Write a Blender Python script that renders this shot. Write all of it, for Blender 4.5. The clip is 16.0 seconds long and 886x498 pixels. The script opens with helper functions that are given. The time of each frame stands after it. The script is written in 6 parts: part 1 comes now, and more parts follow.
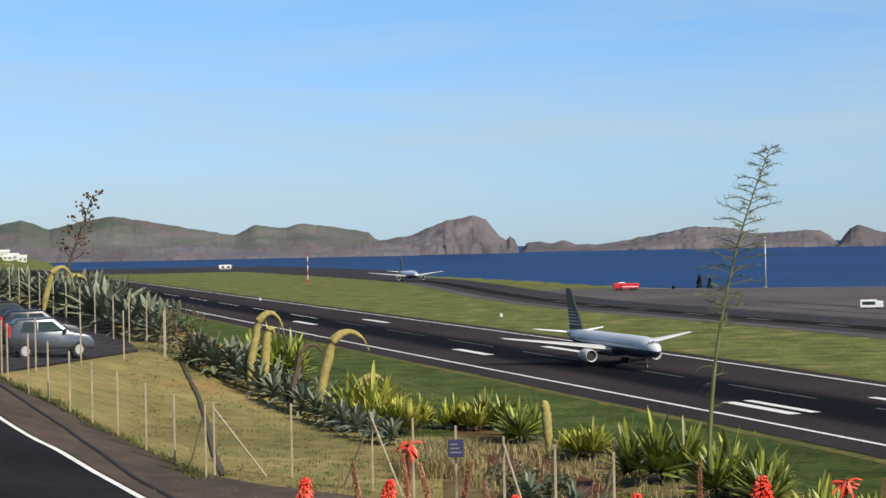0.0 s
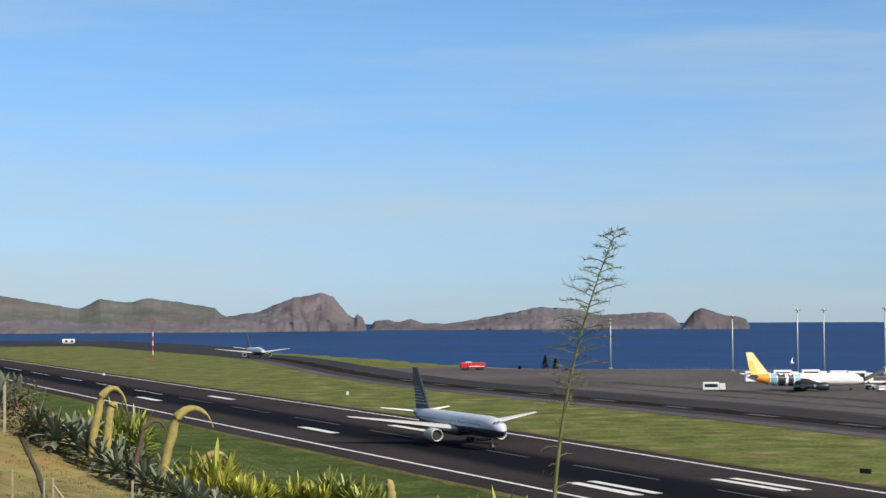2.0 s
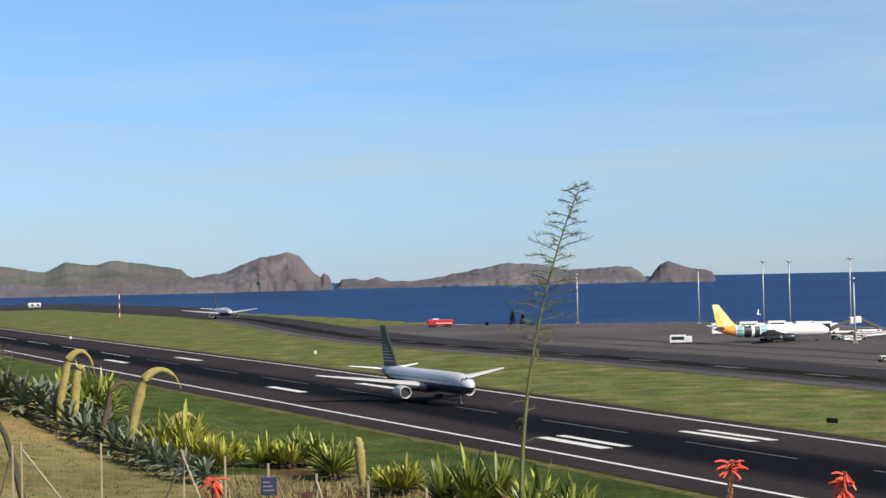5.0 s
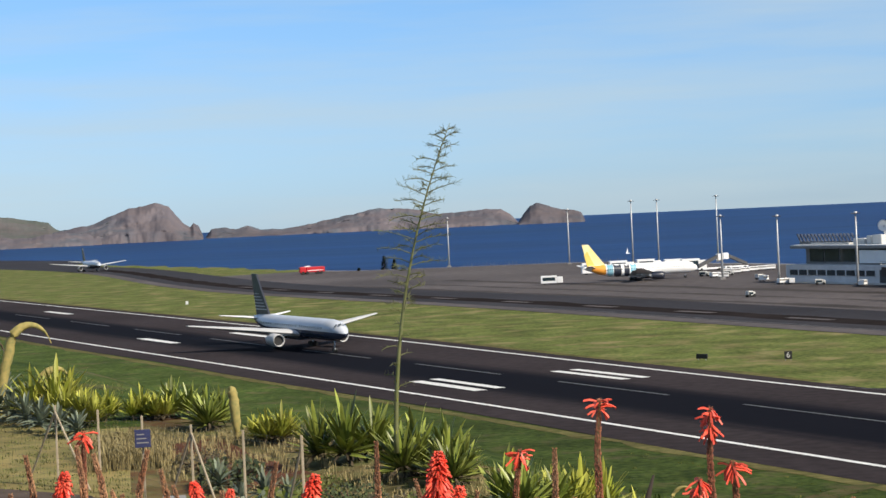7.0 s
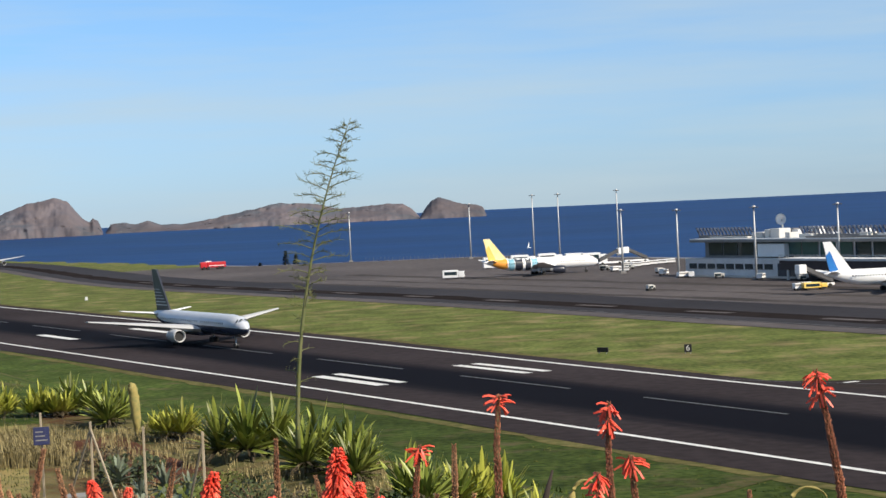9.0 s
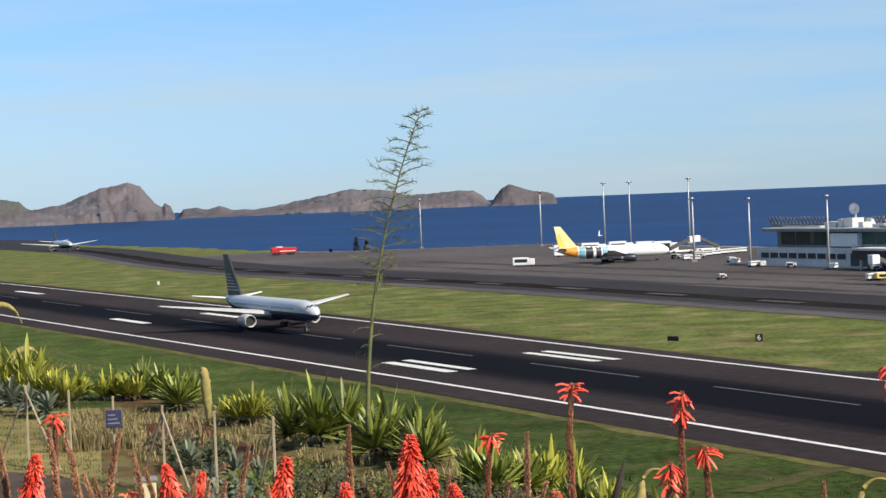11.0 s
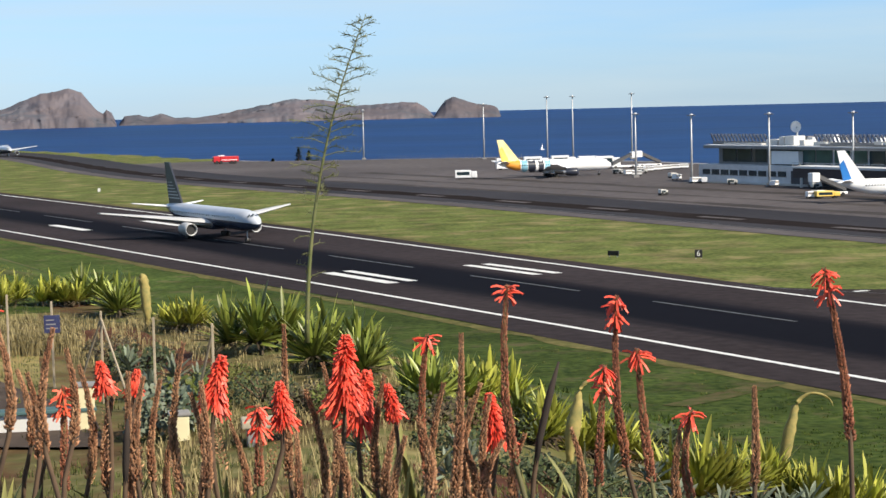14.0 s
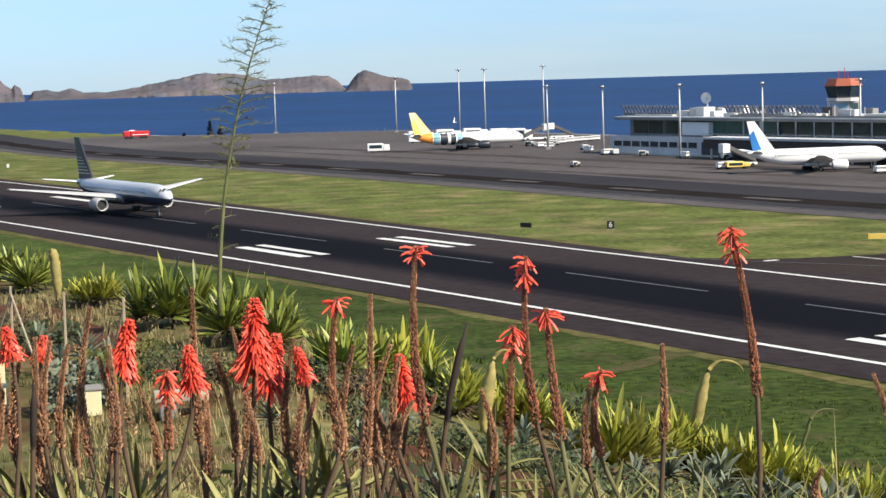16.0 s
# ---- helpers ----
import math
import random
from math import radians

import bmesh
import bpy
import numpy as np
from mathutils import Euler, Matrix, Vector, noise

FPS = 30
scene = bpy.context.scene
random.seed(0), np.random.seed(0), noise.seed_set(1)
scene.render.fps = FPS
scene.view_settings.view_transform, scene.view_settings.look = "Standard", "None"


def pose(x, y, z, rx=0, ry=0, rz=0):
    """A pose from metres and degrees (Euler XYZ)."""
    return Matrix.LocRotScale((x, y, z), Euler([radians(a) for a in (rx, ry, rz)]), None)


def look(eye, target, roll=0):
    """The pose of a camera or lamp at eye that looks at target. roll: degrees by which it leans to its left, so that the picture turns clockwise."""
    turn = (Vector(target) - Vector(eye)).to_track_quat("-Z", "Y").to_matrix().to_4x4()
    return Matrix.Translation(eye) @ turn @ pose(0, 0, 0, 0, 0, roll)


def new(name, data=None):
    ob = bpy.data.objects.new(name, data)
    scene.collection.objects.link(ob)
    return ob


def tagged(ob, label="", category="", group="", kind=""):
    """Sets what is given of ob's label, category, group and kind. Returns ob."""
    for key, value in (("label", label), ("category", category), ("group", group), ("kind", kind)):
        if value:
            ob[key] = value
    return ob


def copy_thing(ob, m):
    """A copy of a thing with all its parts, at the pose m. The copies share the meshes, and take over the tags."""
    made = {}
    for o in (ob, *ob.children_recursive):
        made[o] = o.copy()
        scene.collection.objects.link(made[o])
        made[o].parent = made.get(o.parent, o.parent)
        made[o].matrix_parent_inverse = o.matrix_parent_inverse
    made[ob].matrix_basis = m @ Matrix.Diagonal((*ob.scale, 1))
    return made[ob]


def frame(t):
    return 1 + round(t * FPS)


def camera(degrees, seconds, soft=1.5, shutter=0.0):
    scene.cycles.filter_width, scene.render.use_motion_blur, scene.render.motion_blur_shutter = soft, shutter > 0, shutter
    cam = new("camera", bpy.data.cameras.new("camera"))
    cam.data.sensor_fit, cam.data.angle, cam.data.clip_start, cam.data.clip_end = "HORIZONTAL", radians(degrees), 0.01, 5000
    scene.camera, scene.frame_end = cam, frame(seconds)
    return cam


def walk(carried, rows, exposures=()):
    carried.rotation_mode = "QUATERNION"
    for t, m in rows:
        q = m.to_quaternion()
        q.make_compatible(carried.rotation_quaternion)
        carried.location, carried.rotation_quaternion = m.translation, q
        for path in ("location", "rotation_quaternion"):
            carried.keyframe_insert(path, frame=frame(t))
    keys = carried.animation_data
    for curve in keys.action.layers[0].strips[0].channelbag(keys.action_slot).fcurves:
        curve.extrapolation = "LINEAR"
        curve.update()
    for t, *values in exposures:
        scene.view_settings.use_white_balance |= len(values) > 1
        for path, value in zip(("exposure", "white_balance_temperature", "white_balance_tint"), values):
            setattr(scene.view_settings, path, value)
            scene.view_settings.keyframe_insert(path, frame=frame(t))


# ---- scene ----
EYE = Vector((0.0, 0.0, 25.0))
cam = camera(25.6, 16.0)


def aim(t, yaw, pitch, roll, dx=0.0, dy=0.0, dz=0.0):
    """A row of the walk: heading to the right of +y, pitch and lean in degrees, and a small shift of the eye."""
    y, p = radians(yaw), radians(pitch)
    eye = EYE + Vector((dx, dy, dz))
    return t, look(eye, eye + Vector((math.sin(y) * math.cos(p), math.cos(y) * math.cos(p), math.sin(p))), roll)


walk(cam, [
    aim(0.0, -9.216, -0.343, -1.115, dx=-0.08, dz=0.085), aim(0.5, -8.527, -0.196, -1.115, dx=-0.078, dz=0.085), aim(1.0, -7.946, -0.135, -0.836, dx=-0.077, dz=0.085),
    aim(1.5, -6.475, 0.593, -0.257, dx=-0.075, dz=0.085), aim(2.0, -4.728, 1.897, -0.275, dx=-0.07, dz=0.083), aim(2.5, -4.467, 2.695, -0.229, dx=-0.065, dz=0.082),
    aim(3.0, -4.891, 2.468, 0.0, dx=-0.06, dz=0.08), aim(5.3, -3.36, 0.036, -1.644, dx=-0.046, dz=0.075), aim(5.5, -2.957, -0.415, -1.816, dx=-0.045, dz=0.075),
    aim(6.0, -2.107, -1.078, -2.115, dx=-0.042, dz=0.074), aim(6.5, -1.577, -1.153, -2.305, dx=-0.036, dz=0.075), aim(7.0, 0.0, -1.102, -2.609, dx=-0.03, dz=0.077),
    aim(7.5, 2.136, -1.284, -2.749, dx=-0.024, dz=0.079), aim(8.0, 2.969, -1.429, -2.7, dx=-0.018, dz=0.08), aim(10.5, 1.618, -1.3, -2.568, dx=-0.03, dz=0.086),
    aim(11.0, 0.794, -1.685, -2.328, dx=-0.033, dz=0.086), aim(11.5, 0.554, -2.782, -2.167, dx=-0.032, dz=0.083), aim(12.0, 1.276, -3.517, -2.065, dx=-0.03, dz=0.08),
    aim(12.5, 1.793, -3.541, -2.12, dx=-0.028, dz=0.076), aim(13.0, 1.918, -3.679, -1.949, dx=-0.026, dz=0.072), aim(13.5, 1.919, -3.975, -1.474, dx=-0.022, dz=0.062),
    aim(14.0, 2.417, -4.324, -1.367, dx=-0.016, dz=0.045), aim(14.5, 3.814, -5.442, -1.261, dx=-0.01, dz=0.027), aim(15.0, 4.924, -6.478, -1.18, dx=-0.004, dz=0.01),
    aim(15.5, 5.098, -5.997, -1.448, dx=0, dz=0.004), aim(16.0, 4.953, -5.177, -1.656, dx=0, dz=0)],
     ((0.0, 0.31), (3.0, 0.26), (5.5, 0.36), (7.0, 0.38), (10.5, 0.41), (11.5, 0.46), (13.5, 0.52), (15.0, 0.68), (16.0, 0.66)))

# ---- light ----
SUN_AZ, SUN_EL = 128.0, 38.0
world = bpy.data.worlds.new("sky")
scene.world = world
world.use_nodes = True
wn, wl = world.node_tree.nodes, world.node_tree.links
sky = wn.new("ShaderNodeTexSky")
sky.sky_type, sky.sun_disc = "NISHITA", False
sky.sun_elevation, sky.sun_rotation = radians(SUN_EL), radians(SUN_AZ)
sky.altitude, sky.air_density, sky.dust_density, sky.ozone_density = 60, 1.0, 0.1, 3.0
coord = wn.new("ShaderNodeTexCoord")
axis = wn.new("ShaderNodeSeparateXYZ")
wl.new(coord.outputs["Generated"], axis.inputs[0])
haze = wn.new("ShaderNodeValToRGB")
for k, (at, c) in enumerate(((0.0, (0.62, 0.9, 1.52)), (0.05, (0.72, 0.99, 1.52)), (0.14, (0.88, 1.17, 1.52)), (0.4, (1.0, 1.05, 1.15)))):
    el = haze.color_ramp.elements[k] if k < 2 else haze.color_ramp.elements.new(at)
    el.position, el.color = at, (*c, 1)
wl.new(axis.outputs[2], haze.inputs[0])
tint = wn.new("ShaderNodeMix")
tint.data_type, tint.blend_type = "RGBA", "MULTIPLY"
tint.inputs[0].default_value = 1.0
wl.new(sky.outputs[0], tint.inputs[6]), wl.new(haze.outputs[0], tint.inputs[7])
# thin veils of high cloud
stretch_map = wn.new("ShaderNodeMapping")
stretch_map.inputs["Scale"].default_value, stretch_map.inputs["Rotation"].default_value = (1.0, 1.0, 11.0), (0.05, 0.08, 0)
wl.new(coord.outputs["Generated"], stretch_map.inputs[0])
veil = wn.new("ShaderNodeTexNoise")
veil.inputs["Scale"].default_value, veil.inputs["Detail"].default_value, veil.inputs["Roughness"].default_value = 2.6, 7, 0.55
wl.new(stretch_map.outputs[0], veil.inputs["Vector"])
thin = wn.new("ShaderNodeMapRange")
thin.inputs[1].default_value, thin.inputs[2].default_value, thin.inputs[3].default_value, thin.inputs[4].default_value = 0.38, 0.7, 0.0, 0.68
wl.new(veil.outputs[0], thin.inputs[0])
cloud = wn.new("ShaderNodeMix")
cloud.data_type = "RGBA"
cloud.inputs[7].default_value = (6.2, 7.4, 7.9, 1)
wl.new(thin.outputs[0], cloud.inputs[0]), wl.new(tint.outputs[2], cloud.inputs[6])
wl.new(cloud.outputs[2], wn["Background"].inputs[0])
wn["Background"].inputs[1].default_value = 0.0685
sun_data = bpy.data.lights.new("sun", "SUN")
sun_data.energy, sun_data.angle, sun_data.color = 5.0, radians(0.5), (1.0, 0.9, 0.74)
sun = new("sun", sun_data)
a, e = radians(SUN_AZ), radians(SUN_EL)
sun.matrix_world = look((0, 0, 60), Vector((0, 0, 60)) - Vector((math.sin(a) * math.cos(e), math.cos(a) * math.cos(e), math.sin(e))))


# ---- materials ----
def mat(name, c1, c2=None, scale=1.0, rough=0.8, metal=0.0, bump=0.0, big=0.0, big_scale=0.05, stretch=(1, 1, 1), rnd=0.0, spec=0.5, world_space=False, c3=None, c3_scale=0.1, c3_from=0.5):
    """A surface of two colours mixed by fine noise, with broad stains, relief and a change from piece to piece."""
    m = bpy.data.materials.new(name)
    m.use_nodes = True
    n, l = m.node_tree.nodes, m.node_tree.links
    b = n["Principled BSDF"]
    b.inputs["Roughness"].default_value, b.inputs["Metallic"].default_value = rough, metal
    b.inputs["Specular IOR Level"].default_value = spec
    c2 = c2 or tuple(v * 0.82 for v in c1)
    if world_space:
        src = n.new("ShaderNodeNewGeometry").outputs["Position"]
    else:
        src = n.new("ShaderNodeTexCoord").outputs["Object"]
    mp = n.new("ShaderNodeMapping")
    mp.inputs["Scale"].default_value = stretch
    l.new(src, mp.inputs[0])
    fine = n.new("ShaderNodeTexNoise")
    fine.inputs["Scale"].default_value, fine.inputs["Detail"].default_value = scale, 6
    l.new(mp.outputs[0], fine.inputs["Vector"])
    ramp = n.new("ShaderNodeValToRGB")
    ramp.color_ramp.elements[0].position, ramp.color_ramp.elements[1].position = 0.35, 0.65
    ramp.color_ramp.elements[0].color, ramp.color_ramp.elements[1].color = (*c1, 1), (*c2, 1)
    l.new(fine.outputs[0], ramp.inputs[0])
    out = ramp.outputs[0]
    if c3:
        blot = n.new("ShaderNodeTexNoise")
        blot.inputs["Scale"].default_value, blot.inputs["Detail"].default_value, blot.inputs["Roughness"].default_value = c3_scale, 8, 0.65
        l.new(mp.outputs[0], blot.inputs["Vector"])
        cut = n.new("ShaderNodeMapRange")
        cut.inputs[1].default_value, cut.inputs[2].default_value = c3_from, c3_from + 0.16
        l.new(blot.outputs[0], cut.inputs[0])
        mix = n.new("ShaderNodeMix")
        mix.data_type = "RGBA"
        mix.inputs[7].default_value = (*c3, 1)
        l.new(cut.outputs[0], mix.inputs[0]), l.new(out, mix.inputs[6])
        out = mix.outputs[2]
    if big:
        wide = n.new("ShaderNodeTexNoise")
        wide.inputs["Scale"].default_value, wide.inputs["Detail"].default_value = big_scale, 4
        l.new(mp.outputs[0], wide.inputs["Vector"])
        rng = n.new("ShaderNodeMapRange")
        rng.inputs[1].default_value, rng.inputs[2].default_value = 0.3, 0.7
        rng.inputs[3].default_value, rng.inputs[4].default_value = 1 - big, 1 + big
        l.new(wide.outputs[0], rng.inputs[0])
        hsv = n.new("ShaderNodeHueSaturation")
        l.new(out, hsv.inputs["Color"]), l.new(rng.outputs[0], hsv.inputs["Value"])
        out = hsv.outputs[0]
    if rnd:
        rnd, pick = abs(rnd), n.new("ShaderNodeNewGeometry").outputs["Random Per Island"] if rnd > 0 else n.new("ShaderNodeObjectInfo").outputs["Random"]
        rg = n.new("ShaderNodeMapRange")
        rg.inputs[3].default_value, rg.inputs[4].default_value = 1 - rnd, 1 + rnd
        l.new(pick, rg.inputs[0])
        h2 = n.new("ShaderNodeHueSaturation")
        l.new(out, h2.inputs["Color"]), l.new(rg.outputs[0], h2.inputs["Value"])
        out = h2.outputs[0]
    l.new(out, b.inputs["Base Color"])
    if bump:
        bp = n.new("ShaderNodeBump")
        bp.inputs["Strength"].default_value, bp.inputs["Distance"].default_value = bump, 0.5 / max(scale, 0.01) * 0.3
        l.new(fine.outputs[0], bp.inputs["Height"]), l.new(bp.outputs[0], b.inputs["Normal"])
    return m


ASPHALT = mat("runway asphalt", (0.0413, 0.0335, 0.032), (0.0289, 0.0234, 0.0226), 0.6, 1.0, big=0.25, big_scale=0.02, world_space=True, spec=0.03)
RUNWAY = mat("runway asphalt with tyre rubber", (0.0393, 0.0322, 0.0347), (0.0274, 0.0225, 0.0245), 0.6, 1.0, big=0.2, big_scale=0.02, world_space=True, spec=0.03)


def tyre_rubber(m, centre, dark, fade):
    """Lay streaky tyre rubber along the runway's middle, with soft edges."""
    n, l = m.node_tree.nodes, m.node_tree.links
    b = n["Principled BSDF"]
    under = b.inputs["Base Color"].links[0].from_socket
    pos = n.new("ShaderNodeNewGeometry").outputs["Position"]
    c, q = math.cos(radians(-64.7)), math.sin(radians(-64.7))
    dots = []
    for d in ((c, q, 0), (-q, c, 0)):
        v = n.new("ShaderNodeVectorMath")
        v.operation = "DOT_PRODUCT"
        v.inputs[1].default_value = d
        l.new(pos, v.inputs[0])
        dots.append(v.outputs["Value"])

    def math_node(op, a, k):
        o = n.new("ShaderNodeMath")
        o.operation = op
        l.new(a, o.inputs[0])
        if isinstance(k, (int, float)):
            o.inputs[1].default_value = k
        else:
            l.new(k, o.inputs[1])
        return o.outputs[0]

    comb = n.new("ShaderNodeCombineXYZ")
    l.new(math_node("MULTIPLY", dots[0], 0.012), comb.inputs[0]), l.new(math_node("MULTIPLY", dots[1], 0.55), comb.inputs[1])
    streak = n.new("ShaderNodeTexNoise")
    streak.inputs["Scale"].default_value, streak.inputs["Detail"].default_value, streak.inputs["Roughness"].default_value = 1.0, 6, 0.6
    l.new(comb.outputs[0], streak.inputs["Vector"])
    away = math_node("ABSOLUTE", math_node("SUBTRACT", dots[1], centre), 0.0)
    away = math_node("ADD", away, math_node("MULTIPLY", streak.outputs[0], -5.0))
    worn = n.new("ShaderNodeMapRange")
    worn.inputs[1].default_value, worn.inputs[2].default_value, worn.inputs[3].default_value, worn.inputs[4].default_value = -340, -110, 0.0, -1.8
    l.new(dots[0], worn.inputs[0])
    away = math_node("ADD", away, worn.outputs[0])
    soft = n.new("ShaderNodeMapRange")
    soft.interpolation_type = "SMOOTHSTEP"
    soft.inputs[1].default_value, soft.inputs[2].default_value, soft.inputs[3].default_value, soft.inputs[4].default_value = dark - 2.5, fade - 2.5, 0.93, 0.0
    l.new(away, soft.inputs[0])
    mix = n.new("ShaderNodeMix")
    mix.data_type = "RGBA"
    mix.inputs[7].default_value = (0.0042, 0.0048, 0.0082, 1)
    l.new(soft.outputs[0], mix.inputs[0]), l.new(under, mix.inputs[6]), l.new(mix.outputs[2], b.inputs["Base Color"])


tyre_rubber(RUNWAY, 128.8, 4.5, 11.5)
HAZE = mat("rubber smeared asphalt", (0.0265, 0.0226, 0.0234), (0.0195, 0.0172, 0.0179), 0.4, 1.0, big=0.2, big_scale=0.05, world_space=True, spec=0.0)
HAZE2 = mat("stained apron concrete", (0.0546, 0.0468, 0.0437), (0.039, 0.0335, 0.032), 0.3, 0.9, big=0.2, big_scale=0.03, world_space=True, spec=0.1)
APRON = mat("apron concrete", (0.0955, 0.0835, 0.0833), (0.0672, 0.0585, 0.0592), 0.3, 0.9, big=0.25, big_scale=0.012, world_space=True, spec=0.12)
TAXI = mat("taxiway asphalt", (0.0321, 0.0296, 0.0334), (0.0237, 0.0218, 0.0257), 0.4, 0.9, big=0.25, big_scale=0.015, world_space=True, spec=0.12)
ROADTAR = mat("access road asphalt", (0.0186, 0.018, 0.0209), (0.0127, 0.0125, 0.0149), 1.2, 0.95, big=0.25, big_scale=0.15, world_space=True, spec=0.04)
FADED = mat("worn road paint", (0.1064, 0.1098, 0.1167), (0.058, 0.0599, 0.0636), 0.9, 0.8, world_space=True)
PAINT = mat("road paint", (0.72, 0.72, 0.7), (0.55, 0.55, 0.54), 1.2, 0.7, world_space=True)
GRASS = mat("airfield grass", (0.0547, 0.0792, 0.0184), (0.1349, 0.1465, 0.0459), 1.0, 0.95, bump=1.0, big=0.35, big_scale=0.11, world_space=True, spec=0.05, c3=(0.1955, 0.1632, 0.078), c3_scale=0.09, c3_from=0.5)
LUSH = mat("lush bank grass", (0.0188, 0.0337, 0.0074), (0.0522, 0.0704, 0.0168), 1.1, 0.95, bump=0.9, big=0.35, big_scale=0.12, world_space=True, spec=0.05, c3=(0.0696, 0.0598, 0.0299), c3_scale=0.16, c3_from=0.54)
# Painted brightness: the grass colour is made lighter towards -x.
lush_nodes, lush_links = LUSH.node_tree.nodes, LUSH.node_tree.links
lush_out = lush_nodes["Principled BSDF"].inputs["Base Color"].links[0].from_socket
lush_geo, lush_axis, lush_brightness, lush_hsv = (lush_nodes.new("ShaderNode" + k) for k in ("NewGeometry", "SeparateXYZ", "MapRange", "HueSaturation"))
lush_brightness.inputs[1].default_value, lush_brightness.inputs[2].default_value, lush_brightness.inputs[3].default_value, lush_brightness.inputs[4].default_value = -40, 2, 1.5, 1.08
lush_links.new(lush_geo.outputs["Position"], lush_axis.inputs[0]), lush_links.new(lush_axis.outputs[0], lush_brightness.inputs[0])
lush_links.new(lush_brightness.outputs[0], lush_hsv.inputs["Value"]), lush_links.new(lush_out, lush_hsv.inputs["Color"])
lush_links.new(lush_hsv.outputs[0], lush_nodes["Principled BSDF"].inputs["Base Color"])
VERGE = mat("bleached verge grass", (0.1326, 0.1131, 0.0468), (0.0624, 0.0663, 0.0203), 0.8, 0.95, big=0.3, big_scale=0.1, world_space=True, spec=0.05)
BANK = mat("weedy earth bank", (0.0936, 0.0975, 0.0351), (0.1794, 0.1521, 0.0702), 1.1, 0.95, bump=0.8, big=0.35, big_scale=0.2, world_space=True, spec=0.05, c3=(0.1014, 0.0484, 0.0281), c3_scale=0.22, c3_from=0.47)
# darker colour for the ground within 13 m of the eye
NEARGROUND = mat("dark near ground", (0.0507, 0.0365, 0.0224), (0.0963, 0.0731, 0.0421), 6, 0.95, bump=0.8, big=0.3, big_scale=0.8, world_space=True, spec=0.05)
REDEARTH = mat("bare red earth", (0.117, 0.0515, 0.0312), (0.078, 0.0351, 0.0234), 2.5, 0.95, bump=0.8, big=0.3, big_scale=0.4, world_space=True, spec=0.05, c3=(0.078, 0.078, 0.0273), c3_scale=0.5, c3_from=0.56)
DRYGRASS = mat("mown dry grass", (0.234, 0.1872, 0.078), (0.156, 0.1482, 0.0546), 1.2, 0.95, bump=0.7, big=0.3, big_scale=0.25, world_space=True, spec=0.1, c3=(0.25, 0.165, 0.07), c3_scale=0.1, c3_from=0.52)
EARTH = mat("brown trodden earth", (0.0819, 0.0624, 0.0507), (0.0585, 0.0452, 0.0382), 1.2, 0.95, bump=0.5, big=0.2, big_scale=0.2, world_space=True, spec=0.1)
SEA = mat("sea water", (0.0021, 0.023, 0.0975), (0.0035, 0.0333, 0.124), 0.012, 0.5, bump=0.35, big=0.2, big_scale=0.0016, stretch=(0.35, 1, 1), world_space=True, spec=0.1)
WHITE = mat("white aircraft paint", (0.8, 0.8, 0.8), (0.76, 0.76, 0.77), 0.5, 0.35)
SILVER = mat("grey blue fuselage paint", (0.528, 0.5544, 0.616), (0.4752, 0.5016, 0.5632), 0.3, 0.3)
NAVY = mat("dark navy paint", (0.02, 0.024, 0.04), (0.03, 0.034, 0.05), 0.5, 0.35)
YELLOW = mat("yellow paint", (0.82, 0.6, 0.17), (0.8, 0.52, 0.1), 0.4, 0.4)
BLUE = mat("bright blue paint", (0.0176, 0.1408, 0.44), (0.0264, 0.1936, 0.528), 0.4, 0.4)
RED = mat("fire red paint", (0.484, 0.0176, 0.0264), (0.4224, 0.0176, 0.022), 0.5, 0.35)
DARK = mat("black rubber", (0.012, 0.012, 0.013), None, 4, 0.7)
METAL = mat("galvanised steel", (0.484, 0.4928, 0.5016), (0.4048, 0.4136, 0.4224), 2, 0.5, 0.3)
CONCRETE = mat("white rendered wall", (0.5808, 0.572, 0.5456), (0.5104, 0.5016, 0.484), 0.4, 0.85, big=0.1, big_scale=0.05)
GREYWALL = mat("grey concrete", (0.2496, 0.2418, 0.234), (0.2028, 0.195, 0.195), 0.5, 0.9, big=0.15, big_scale=0.05)
GLASS = mat("dark glazing", (0.02, 0.035, 0.045), (0.03, 0.05, 0.06), 0.3, 0.08)
GREENGLASS = mat("green tinted glazing", (0.06, 0.13, 0.12), (0.05, 0.1, 0.1), 0.3, 0.1)
# Aerial haze is mixed into both coast colours as a blue-grey tint.
HAZYROCK = mat("volcanic rock with haze in its colour", (0.138, 0.118, 0.12), (0.112, 0.114, 0.11), 0.012, 0.95, bump=0.4, big=0.2, big_scale=0.003, world_space=True, spec=0.05, c3=(0.08, 0.098, 0.082), c3_scale=0.005, c3_from=0.44)
HAZYCLIFF = mat("cliff rock tinted blue-grey for haze", (0.135, 0.115, 0.122), (0.108, 0.1, 0.117), 0.018, 0.95, bump=0.5, big=0.25, big_scale=0.005, stretch=(1, 1, 1.3), world_space=True, spec=0.05, c3=(0.078, 0.086, 0.104), c3_scale=0.01, c3_from=0.48)


# ---- mesh helpers ----
def part(name, bm, material, parent=None, label="", smooth=False):
    me = bpy.data.meshes.new(name)
    if smooth:
        for f in bm.faces:
            f.smooth = True
    bm.to_mesh(me)
    bm.free()
    me.materials.append(material)
    ob = new(name, me)
    if parent:
        ob.parent = parent
    return tagged(ob, label)


